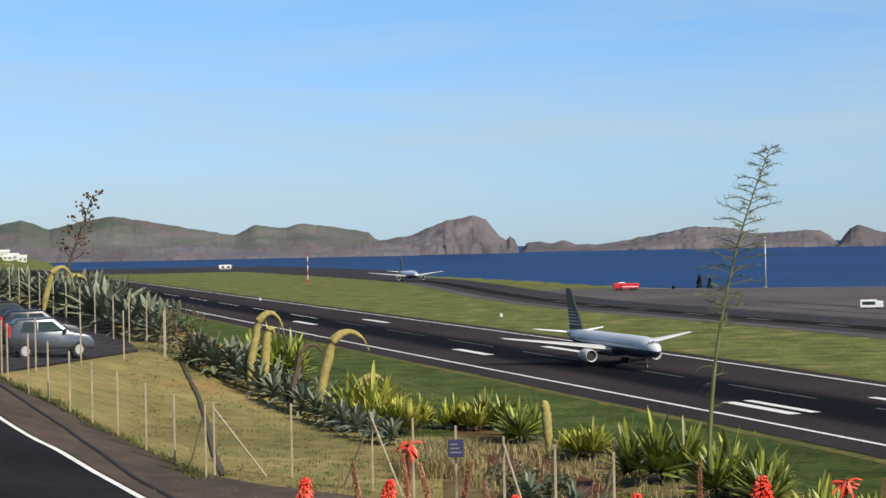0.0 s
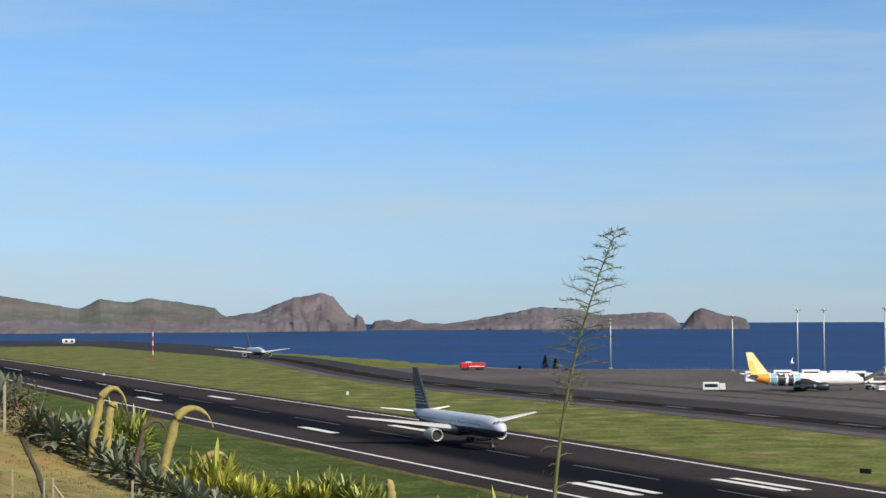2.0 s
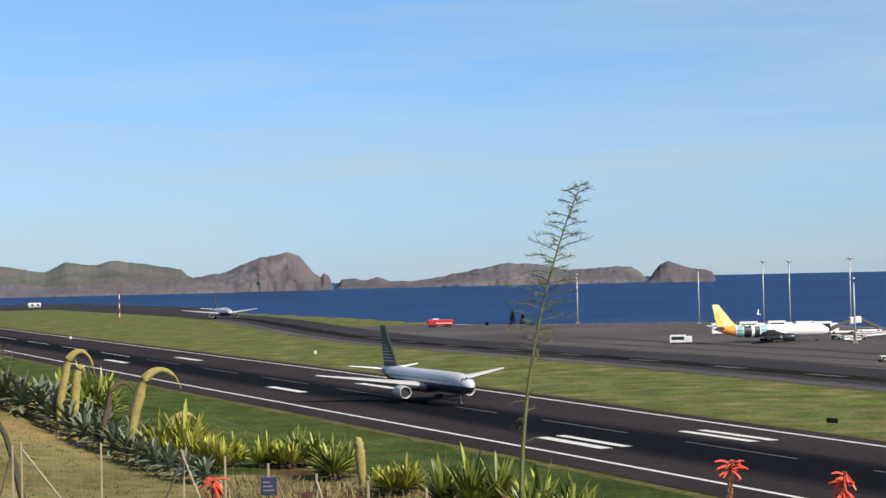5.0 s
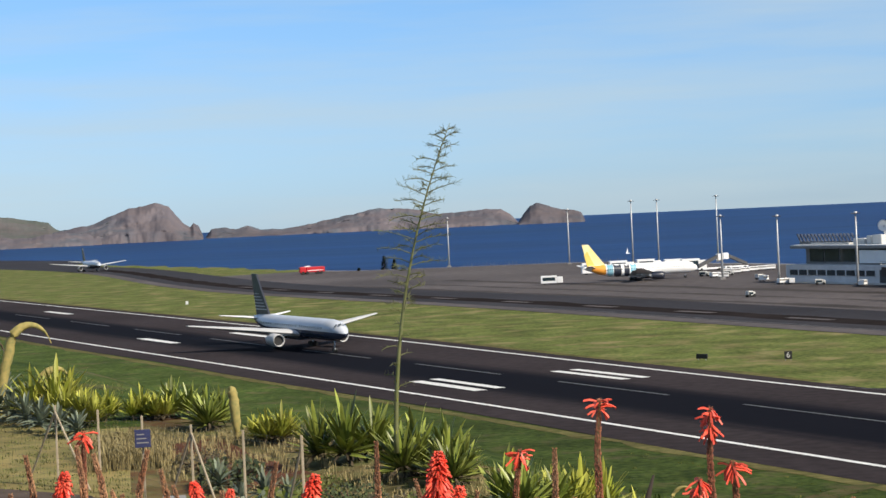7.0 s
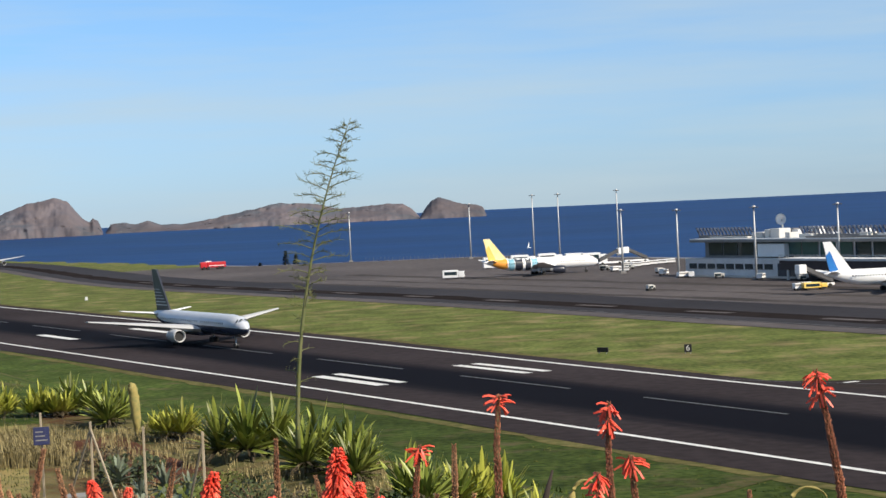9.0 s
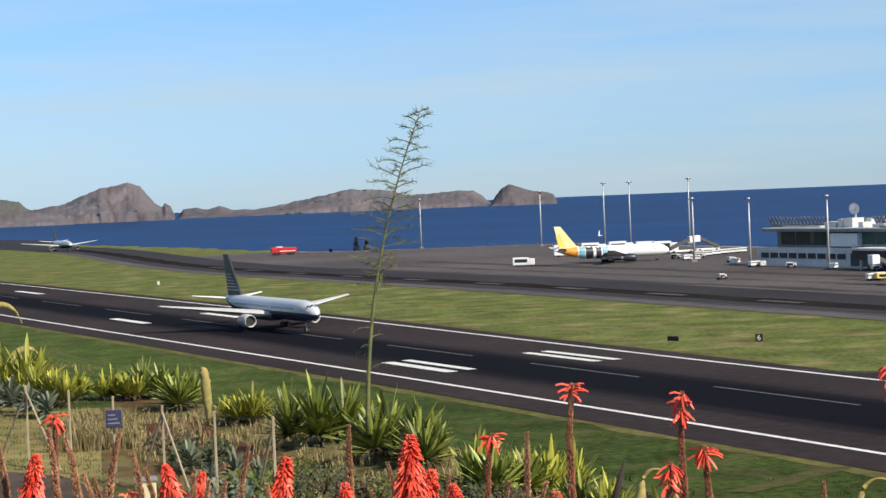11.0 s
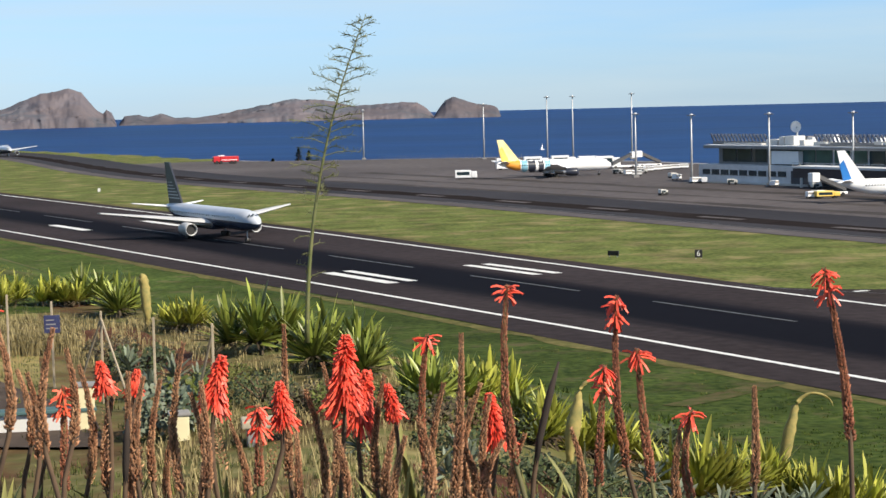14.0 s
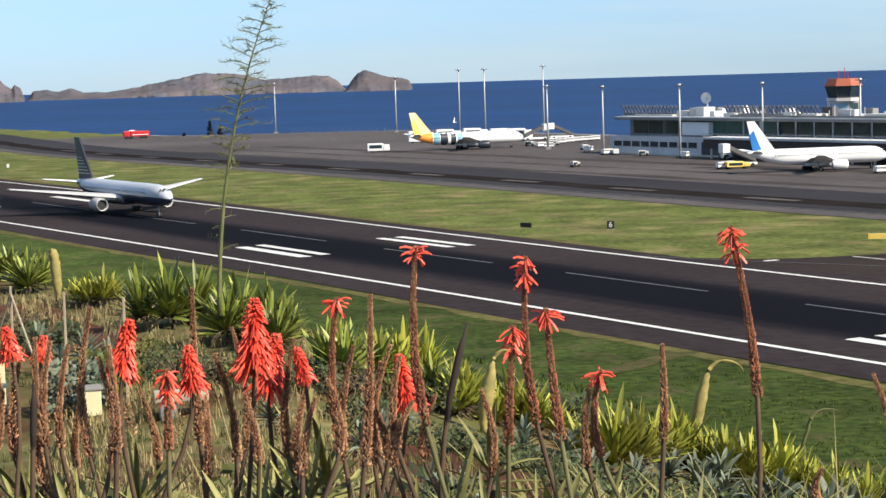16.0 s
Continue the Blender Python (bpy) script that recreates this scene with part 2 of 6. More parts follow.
def box(bm, x0, x1, y0, y1, z0, z1, m=None, bevel=0.0):
    r = bmesh.ops.create_cube(bm, size=1.0, matrix=Matrix.Translation(((x0 + x1) / 2, (y0 + y1) / 2, (z0 + z1) / 2)) @ Matrix.Diagonal((x1 - x0, y1 - y0, z1 - z0, 1)))
    if bevel:
        es = list({e for v in r["verts"] for e in v.link_edges})
        r2 = bmesh.ops.bevel(bm, geom=es, offset=bevel, segments=2, affect="EDGES", profile=0.6)
        vs = list({v for f in r2["faces"] for v in f.verts})
    else:
        vs = r["verts"]
    if m is not None:
        bmesh.ops.transform(bm, matrix=m, verts=vs)
    return bm


def loft(bm, rings, close=True, caps=True):
    rows = [[bm.verts.new(p) for p in ring] for ring in rings]
    n = len(rows[0])
    for a, b in zip(rows, rows[1:]):
        for i in range(n if close else n - 1):
            j = (i + 1) % n
            bm.faces.new((a[i], a[j], b[j], b[i]))
    if caps and close:
        bm.faces.new(rows[0][::-1]), bm.faces.new(rows[-1])
    return bm


def tube(bm, pts, radii, sides=8, caps=True):
    """A round bar along a line of points."""
    pts = [Vector(p) for p in pts]
    rings = []
    for i, p in enumerate(pts):
        d = (pts[min(i + 1, len(pts) - 1)] - pts[max(i - 1, 0)]).normalized()
        s = d.orthogonal().normalized() if abs(d.z) > 0.9 else d.cross(Vector((0, 0, 1))).normalized()
        t = d.cross(s)
        r = radii[i] if isinstance(radii, (list, tuple)) else radii
        rings.append([p + (s * math.cos(k * math.tau / sides) + t * math.sin(k * math.tau / sides)) * r for k in range(sides)])
    return loft(bm, rings, caps=caps)


def empty(name, m, label, category, group="", kind=""):
    ob = new(name)
    ob.matrix_world = m
    return tagged(ob, label, category, group, kind)


def spot(az, r, z=0.0):
    """A place by its heading from the eye and its distance."""
    return Vector((r * math.sin(radians(az)), r * math.cos(radians(az)), z))


RW = radians(-64.7)
RD, RN = Vector((math.cos(RW), math.sin(RW), 0)), Vector((-math.sin(RW), math.cos(RW), 0))


def uv(u, v, z=0.0):
    """A place along (u) and across (v) the runway."""
    return RD * u + RN * v + Vector((0, 0, z))


# ---- ground ----
def smooth(a, b, x):
    t = min(1.0, max(0.0, (x - a) / (b - a)))  # a may lie above b
    return t * t * (3 - 2 * t)


def shore(u):
    """The runway side distance at which the land falls to the sea."""
    return 338 + 14 * math.sin(u * 0.004) + 95 * smooth(-830, -730, u) + 45 * smooth(-1250, -1500, u)


def height(x, y):
    u, v = x * RD.x + y * RD.y, x * RN.x + y * RN.y
    r = math.hypot(x, y)
    near = 23.2 - 0.7 * smooth(2, 8, r) - 2.0 * smooth(8.5, 17, r) - 1.5 * smooth(14, 34, r)
    near -= 3.7 * smooth(-1, 14, x) * smooth(15, 40, r) + 0.6 * smooth(0, -6, x) * smooth(20, 34, r)
    near += 0.9 * smooth(-14, -24, x) + (1.2 * smooth(-20.5, -28, x) + 1.4 * smooth(-28, -40, x)) * (1 - smooth(12, 24, v))
    near -= 1.6 * smooth(-16, -30, x) * smooth(14, 26, v)
    brow = 18.5 + 7.5 * smooth(1, 12, x)
    z = near * (1 - smooth(brow + 1, brow + 48, v))
    z += (0.12 - 0.1 * smooth(-5, -10, x) * smooth(30, 40, r)) * noise.noise(Vector((x * 0.25, y * 0.25, 0))) * (1 - smooth(60, 90, v))
    e = shore(u) + 5 * noise.noise(Vector((u * 0.02, 0, 3)))
    z -= 48 * smooth(e, e + 40, v)
    if u < -1900:
        z -= 50 * smooth(-1940, -2060, u) * smooth(-20.6, -19.6, math.degrees(math.atan2(x, y)))
    if r > 2000 and y > 0:
        z += 15 * smooth(2050, 2350, r) * smooth(-20.2, -22.5, math.degrees(math.atan2(x, y)))
    return z


def ground_sheet():
    bm = bmesh.new()
    azs = [-180 + i * 8 for i in range(20)] + [-27 + i * 0.45 for i in range(121)] + [30 + i * 7.5 for i in range(21)]
    azs = sorted({round(v, 3) for v in azs if v < 179})
    rs = [0.6]
    while rs[-1] < 2700:
        rs.append(rs[-1] * 1.045 + 0.12)
    rows = []
    c = bm.verts.new((0, 0, height(0, 0)))
    for r in rs:
        rows.append([bm.verts.new((r * math.sin(radians(q)), r * math.cos(radians(q)), height(r * math.sin(radians(q)), r * math.cos(radians(q))))) for q in azs])
    n = len(azs)
    for i in range(n):
        bm.faces.new((c, rows[0][(i + 1) % n], rows[0][i]))
    for p, q in zip(rows, rows[1:]):
        for i in range(n):
            j = (i + 1) % n
            bm.faces.new((p[i], p[j], q[j], q[i]))
    bm.normal_update()
    for f in bm.faces:
        x, y, _ = f.calc_center_median()
        v, r, q = x * RN.x + y * RN.y, math.hypot(x, y), math.degrees(math.atan2(x, y))
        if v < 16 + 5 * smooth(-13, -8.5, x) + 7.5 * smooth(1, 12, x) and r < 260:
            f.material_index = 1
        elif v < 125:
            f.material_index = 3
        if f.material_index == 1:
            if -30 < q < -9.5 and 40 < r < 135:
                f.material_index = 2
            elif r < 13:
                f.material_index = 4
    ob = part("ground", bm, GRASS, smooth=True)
    ob.data.materials.append(BANK), ob.data.materials.append(DRYGRASS), ob.data.materials.append(LUSH), ob.data.materials.append(NEARGROUND)
    return ob


ground = tagged(ground_sheet(), "green and dry airfield grass on level and sloping ground", "ground", kind="structure")


def strip(name, edges, material, z, label, category):
    """A level sheet between two lines across the runway frame: (u, v0, v1) station by station."""
    bm = bmesh.new()
    rows = [(bm.verts.new(uv(u, a, z)), bm.verts.new(uv(u, b, z))) for u, a, b in edges]
    for p, q in zip(rows, rows[1:]):
        bm.faces.new((p[0], q[0], q[1], p[1]))
    return tagged(part(name, bm, material), label, category, kind="structure")


CL = 133.0                                   # the centre line, across the runway frame


def near_line(u):
    return 111.1 - 2.4 * smooth(-170, -520, u)


def far_line(u):
    return 150.8 + 5.4 * smooth(-170, -420, u)


strip("runway", [(u, near_line(u) - 6.6 + 0.5 * math.sin(u * 0.05), far_line(u) + 4.2 + 0.4 * math.sin(u * 0.07)) for u in range(-2000, 260, 20)], RUNWAY, 0.05, "dark grey worn asphalt runway with white markings", "runway")


def lines(name, rects, z, label, material=None):
    bm = bmesh.new()
    for u0, u1, v0, v1 in rects:
        bm.faces.new([bm.verts.new(uv(*q, z)) for q in ((u0, v0), (u1, v0), (u1, v1), (u0, v1))])
    return tagged(part(name, bm, material or PAINT), label, "marking", kind="structure")


for side in (near_line, far_line):
    strip("edge_line", [(u, side(u) - 0.42, side(u) + 0.42) for u in range(-2000, 250, 20)], PAINT, 0.075, "long white painted runway edge line", "marking")
u = -22.0
while u > -1700:
    gap = 44 + 0.054 * max(0.0, -u - 150)
    lines("centre_dash", [(u, u + gap * 0.6, CL - 0.26, CL + 0.26)], 0.075, "faded white painted centre line dash", FADED if u > -600 else PAINT)
    u -= gap
for u, v, w, n in ((-264, 118.2, 2.0, 22), (-265, 122.0, 1.6, 22), (-261, 140.3, 1.6, 21.5), (-261, 143.6, 1.6, 21.5), (-132, 118.4, 1.9, 22), (-132, 122.0, 1.7, 22), (-131, 140.3, 1.7, 22), (-131, 143.6, 1.7, 22), (-418, 121.9, 2.2, 25), (-416, 142.2, 2.2, 28), (-592, 121.4, 2.2, 29), (-590, 143.0, 2.2, 29)):
    lines("touchdown_bar", [(u, u + n, v, v + w)], 0.078, "white painted touchdown bar on the runway")
strip("exit_line", [(-208, 152.3, 152.6), (-199, 154.6, 154.9), (-190, 158.4, 158.7), (-180, 163.0, 163.3), (-165, 168.0, 168.3), (-140, 172, 172.3)], FADED, 0.085, "thin worn white exit guide line", "marking")
lines("exit_line", [(-191.9, -190.9, 158.6, 160.8), (-188, -182, 170.0, 170.4)], 0.085, "short white exit marking")
for name, side, v, w in (("verge_near", near_line, -6.9, -1.9), ("verge_far", far_line, 4.4, 1.8)):
    strip(name, [(u, side(u) + v, side(u) + v + w * (1 + 0.7 * noise.noise(Vector((u * 0.11, v, 0))) + 0.4 * noise.noise(Vector((u * 0.45, v, 3))))) for u in range(-1500, -215 if w > 0 else 240, 3)], VERGE, 0.03, "bleached dry grass along the runway edge", "verge")

# ---- taxiway, apron, exit ----
def taxi_near(u):
    return 212.5 + 8 * smooth(-230, -480, u) + 66 * smooth(-600, -1180, u)


strip("taxiway", [(u, taxi_near(u), min(taxi_near(u) + 42 + 60 * smooth(-1250, -1450, u), shore(u) - 3)) for u in range(-1900, 200, 25)], TAXI, 0.05, "dark asphalt taxiway beside the grass", "taxiway")
strip("apron", [(u, min(taxi_near(u), shore(u) - 10) + 3, shore(u) - 3) for u in range(-850, 220, 10)], APRON, 0.03, "grey stained concrete apron above the sea", "apron")
strip("cross_taxiway", [(-1935, 165, 345), (-1750, 165, 345), (-1620, 175, 340), (-1590, 210, 330)], TAXI, 0.06, "dark asphalt taxiway crossing beyond the grass", "taxiway")
lines("taxi_edge_line", [(u, u + 40, taxi_near(u + 20) + 8, taxi_near(u + 20) + 8.5) for u in range(-430, 160, 40)], 0.07, "thin worn pale taxiway edge line", FADED)
for k in range(16):
    u = -700 + 46 * k
    lines("taxi_patch", [(u, u + 15, taxi_near(u) + 18, taxi_near(u) + 20.5)], 0.07, "pale worn patch on the taxiway", APRON)
strip("taxi_shoulder", [(u, taxi_near(u) + 0.2, taxi_near(u) + 7 + noise.noise(Vector((u * 0.05, 2, 0)))) for u in range(-1100, 200, 8)], APRON, 0.06, "paler concrete shoulder of the taxiway", "taxiway")
strip("taxi_smear", [(u, taxi_near(u) + 15 + 1.5 * noise.noise(Vector((u * 0.05, 4, 0))), taxi_near(u) + 24 + 2 * noise.noise(Vector((u * 0.05, 6, 0)))) for u in range(-1100, 200, 8)], HAZE, 0.056, "dark tyre smear along the taxiway", "marking")
for k, (v0, w) in enumerate(((262, 5), (281, 3), (300, 7))):
    strip("apron_smear", [(u, v0 + 3 * noise.noise(Vector((u * 0.03, k, 0))), v0 + w + 3 * noise.noise(Vector((u * 0.04, k + 9, 0)))) for u in range(-640, 200, 8)], HAZE2, 0.04, "dark worn streak across the apron", "marking")
strip("exit_taxiway", [(-207, 152.6, 153), (-201, 152, 155.5), (-196, 152, 158.5), (-192, 152, 163), (-189, 152, 170), (-187, 151, 178), (-186, 150, 215)] + [(-183 + 3 * k, 150, 216) for k in range(0, 89)], ASPHALT, 0.045, "dark asphalt exit between runway and taxiway", "taxiway")
strip("perimeter_strip", [(u, shore(u) - 6.5, shore(u) - 2.5) for u in range(-840, 220, 10)], GREYWALL, 0.06, "pale concrete strip along the apron edge", "pavement")


# ---- sea and coast ----
bm = bmesh.new()
rings = [[bm.verts.new((r * math.sin(radians(q)), r * math.cos(radians(q)), -38 + 37.1 * max(0, (r - 1200) / 3750) ** 1.0)) for q in range(0, 360, 3)] for r in [100] + list(range(1200, 4951, 250))]
for p, q in zip(rings, rings[1:]):
    for i in range(120):
        bm.faces.new((p[i], p[(i + 1) % 120], q[(i + 1) % 120], q[i]))
tagged(part("water", bm, SEA, smooth=True), "deep blue calm sea out to the horizon", "sea", kind="structure")


def water_at(r):
    return -38 + 37.1 * max(0, (r - 1200) / 3750)


def headland(name, profile, r0, depth, material, label, seed, rough=1.0):
    """A rocky coast: (heading, skyline angle) pairs, its distance and its depth, with ribs, gullies and a sea cliff."""
    bm = bmesh.new()
    a0, a1 = profile[0][0], profile[-1][0]
    n = max(12, int((a1 - a0) / 0.03))
    rows, m = [], 34
    for i in range(n + 1):
        q = a0 + (a1 - a0) * i / n
        k = max(j for j in range(len(profile)) if profile[j][0] <= q + 1e-9)
        k = min(k, len(profile) - 2)
        (qa, ea), (qb, eb) = profile[k], profile[k + 1]
        el = ea + (eb - ea) * (q - qa) / (qb - qa)
        el += 0.034 * noise.fractal(Vector((q * 2.2, seed, 0)), 0.9, 2.0, 5)
        row = []
        for j in range(m + 1):
            s = j / m
            r = r0 + depth * s
            top = EYE.z + (r0 + depth * 0.6) * math.tan(radians(el))
            base = water_at(r0) - 1
            lift = smooth(0.0, 0.06, s) * 0.2 + 0.8 * (min(1.0, s / 0.6) ** 1.15)
            rib = noise.ridged_multi_fractal(Vector((q * 70 / 110, s * depth / 90, seed)), 0.9, 2.2, 5, 1.0, 2.0) - 1.1
            fall = 1 - smooth(0.62, 1.0, s) * 0.7
            z = base + (top - base) * lift * fall * (1 + 0.085 * rough * rib * (1 - smooth(0.4, 0.6, s) * 0.85))
            r += min(depth, 200) * 0.17 * rough * noise.fractal(Vector((q * 1.4, s * depth / 60, seed + 5)), 0.85, 2.0, 5)
            row.append(bm.verts.new((r * math.sin(radians(q)), r * math.cos(radians(q)), z)))
        rows.append(row)
    for p, q in zip(rows, rows[1:]):
        for j in range(m):
            bm.faces.new((p[j], q[j], q[j + 1], p[j + 1]))
    return tagged(part(name, bm, material, smooth=True), label, "headland", kind="structure")


headland("backdrop_hills", [(-27, 0.3), (-24.5, 0.55), (-23, 0.45), (-21.4, 0.72), (-20.6, 0.45), (-19.4, 0.72), (-18.8, 0.79), (-17.2, 0.52), (-15.3, 0.18), (-14.7, 0.47), (-14.0, 0.37), (-13.2, 0.48), (-12.0, 0.3), (-11.4, 0.19), (-11.2, 0.0), (-10.8, -0.2)], 4150, 700, HAZYROCK, "hazy green and brown volcanic hills above the sea", 3, 0.6)
headland("backdrop_shelf", [(-27, -0.1), (-24, -0.15), (-21, -0.08), (-18, -0.17), (-16.4, -0.1), (-15, -0.24), (-13, -0.16), (-12, -0.24), (-11.5, -0.15), (-10.9, -0.12), (-10.3, -0.2), (-9.9, -0.36)], 3950, 200, HAZYCLIFF, "low reddish cliffs along the water", 8, 0.4)
headland("backdrop_peak", [(-11.3, -0.12), (-10.6, 0.02), (-10.1, 0.1), (-9.1, 0.5), (-8.6, 0.56), (-8.3, 0.62), (-7.95, 0.54), (-7.75, 0.25), (-7.55, 0.0), (-7.35, -0.12), (-7.25, 0.0), (-7.1, -0.1), (-6.98, -0.42)], 4000, 330, HAZYCLIFF, "steep brown sea cliff with a rounded summit", 14, 0.7)
headland("backdrop_islet", [(-6.9, -0.42), (-6.75, -0.22), (-6.3, -0.17), (-6.05, -0.24), (-5.7, -0.16), (-5.3, -0.27), (-4.6, -0.29), (-4.0, -0.21), (-3.2, -0.07), (-2.5, 0.07), (-1.8, 0.19), (-0.9, 0.12), (-0.1, -0.06), (0.6, -0.04), (1.3, 0.02), (1.75, 0.0), (2.05, -0.2), (2.25, -0.42)], 4100, 300, HAZYCLIFF, "long low brown island with cliffs", 21, 0.6)
headland("backdrop_rock", [(2.25, -0.42), (2.4, -0.2), (2.6, 0.05), (2.8, 0.13), (3.05, 0.06), (3.3, -0.02), (3.5, -0.1), (3.9, -0.11), (4.1, -0.2), (4.2, -0.42)], 4050, 150, HAZYCLIFF, "small steep rock islet in the sea", 33, 0.45)


# ---- aircraft ----
def airliner(name, L, span, H, R, paints, m, label, group="", stripes=False, bands=(), fin_patch=None, split=0.45, wings=None):
    """A twin-jet: nose towards +x, wheels on z = 0. paints: fuselage, belly, fin, engines."""
    top = empty(name, m, label, "airplane", group)
    body, belly, finp, engp = paints
    zc = H * 0.29
    st = [(0.5, 0.02, -0.25), (0.492, 0.3, -0.2), (0.478, 0.52, -0.14), (0.455, 0.74, -0.07), (0.42, 0.92, -0.02), (0.37, 1.0, 0), (0.2, 1.0, 0), (0, 1.0, 0),
          (-0.2, 1.0, 0), (-0.28, 0.95, 0.05), (-0.36, 0.75, 0.22), (-0.43, 0.48, 0.42), (-0.48, 0.24, 0.55), (-0.5, 0.08, 0.6)]
    rings = lambda k, lo, hi: [[Vector((x * L, R * s * k * math.cos(a), zc + R * dz + R * s * k * math.sin(a))) for a in [lo + (hi - lo) * i / 20 for i in range(21)]] for x, s, dz in st]
    bm = bmesh.new()
    loft(bm, rings(1, -split, math.pi + split), close=False)
    part("fuselage", bm, body, top, smooth=True)
    bm = bmesh.new()
    loft(bm, rings(1, math.pi + split, math.tau - split), close=False)
    box(bm, -0.1 * L, 0.09 * L, -R * 0.75, R * 0.75, zc - R * 1.18, zc - R * 0.6, bevel=R * 0.25)
    part("belly", bm, belly, top, smooth=True)

    for x0, x1, lo, hi, paint in bands:
        b = bmesh.new()
        secs = []
        for i in range(13):
            x = x0 + (x1 - x0) * i / 12
            k = next(j for j in range(len(st) - 1) if st[j][0] >= x >= st[j + 1][0])
            f = (st[k][0] - x) / (st[k][0] - st[k + 1][0])
            sc, dz = st[k][1] + (st[k + 1][1] - st[k][1]) * f, st[k][2] + (st[k + 1][2] - st[k][2]) * f
            sway = 0.5 * math.sin(math.pi * i / 12)
            secs.append([Vector((x * L, R * sc * 1.012 * math.cos(q), zc + R * dz + R * sc * 1.012 * math.sin(q))) for q in [lo + sway + (hi - lo) * j / 14 for j in range(15)]])
        loft(b, secs, close=False)
        part("livery_band", b, paint, top, smooth=True)

    def foil(bm, root, tip, cr, ct, th):
        rr = []
        for (p, c) in ((root, cr), (tip, ct)):
            p = Vector(p)
            up = Vector((0, 0, 1)) if abs(Vector(tip).z - Vector(root).z) < abs(Vector(tip).y - Vector(root).y) else Vector((0, 1, 0))
            rr.append([p + Vector((c * a, 0, 0)) + up * (c * th * b) for a, b in ((0, 0), (-0.1, 0.55), (-0.35, 0.8), (-0.7, 0.45), (-1, 0.02), (-0.7, -0.15), (-0.35, -0.4), (-0.1, -0.4))])
        return loft(bm, rr)

    for s in (1, -1):
        wing = part("wing", foil(bmesh.new(), (0.12 * L, s * R * 0.7, zc - R * 0.55), (-0.13 * L, s * span / 2, zc + span * 0.028), 0.2 * L, 0.045 * L, 0.105), wings or WHITE, top, smooth=False)
        part("flap", foil(bmesh.new(), (-0.06 * L, s * R * 1.1, zc - R * 0.75), (-0.135 * L, s * span * 0.36, zc + span * 0.005), 0.06 * L, 0.035 * L, 0.1), METAL, wing)
        part("tailplane", foil(bmesh.new(), (-0.385 * L, s * R * 0.3, zc + R * 0.55), (-0.47 * L, s * span * 0.19, zc + R * 0.95), 0.095 * L, 0.035 * L, 0.1), WHITE, top)
        ex, ey, ez, er = 0.1 * L, s * span * 0.165, zc - R * 0.98, R * 0.6
        bm = bmesh.new()
        prof = [(0.04, 0.8), (0.051, 0.88), (0.05, 0.95), (0.03, 1.03), (-0.01, 1.0), (-0.04, 0.85), (-0.055, 0.72)]
        loft(bm, [[Vector((ex + x * L, ey + er * k * math.cos(a), ez + er * k * math.sin(a))) for a in [i * math.tau / 24 for i in range(24)]] for x, k in prof], caps=False)
        box(bm, ex - 0.05 * L, ex + 0.02 * L, ey - 0.15, ey + 0.15, ez + er * 0.7, zc - R * 0.35)
        eng = part("engine", bm, engp, top, smooth=True)
        bm = bmesh.new()
        loft(bm, [[Vector((ex + x * L, ey + er * k * math.cos(a), ez + er * k * math.sin(a))) for a in [i * math.tau / 24 for i in range(24)]] for x, k in ((0.041, 0.815), (0.02, 0.8), (0.012, 0.3), (0.03, 0.02))])
        part("fan", bm, DARK, eng)
        bm = bmesh.new()
        loft(bm, [[Vector((ex + x * L, ey + er * k * math.cos(a), ez + er * k * math.sin(a))) for a in [i * math.tau / 16 for i in range(16)]] for x, k in ((-0.05, 0.6), (-0.075, 0.3))])
        part("exhaust", bm, METAL, eng)
        gear = part("main_gear", tube(bmesh.new(), [(-0.035 * L, s * R * 1.75, zc - R * 0.6), (-0.035 * L, s * R * 1.9, 0.5)], 0.16, 8), METAL, top)
        for dx in (-0.62, 0.62):
            for dy in (-0.38, 0.38):
                w = bmesh.new()
                bmesh.ops.create_cone(w, cap_ends=True, segments=18, radius1=0.52, radius2=0.52, depth=0.36, matrix=Matrix.Translation((-0.035 * L + dx, s * R * 1.9 + dy, 0.52)) @ Matrix.Rotation(math.pi / 2, 4, "X"))
                part("wheel", w, DARK, gear)
        for k in range(34):
            x = (0.36 - k * 0.0205) * L
            if abs(k - 12) < 1:
                continue
            w = bmesh.new()
            y = s * R * 0.985
            box(w, x - 0.13, x + 0.13, min(y, y + s * 0.03), max(y, y + s * 0.03), zc + R * 0.14, zc + R * 0.14 + 0.36)
            part("cabin_window", w, GLASS, top)
    gear = part("nose_gear", tube(bmesh.new(), [(0.385 * L, 0, zc - R * 0.8), (0.39 * L, 0, 0.4)], 0.13, 8), METAL, top)
    for dy in (-0.28, 0.28):
        w = bmesh.new()
        bmesh.ops.create_cone(w, cap_ends=True, segments=16, radius1=0.4, radius2=0.4, depth=0.28, matrix=Matrix.Translation((0.39 * L, dy, 0.4)) @ Matrix.Rotation(math.pi / 2, 4, "X"))
        part("wheel", w, DARK, gear)
    bm = bmesh.new()
    fin = [(-0.3 * L, zc + R * 0.8), (-0.445 * L, H), (-0.5 * L, H), (-0.455 * L, zc + R * 0.7)]
    loft(bm, [[Vector((x, y, z)) for x, z in fin] for y in (-0.16, 0.16)])
    bmesh.ops.recalc_face_normals(bm, faces=bm.faces[:])
    f = part("fin", bm, finp, top)
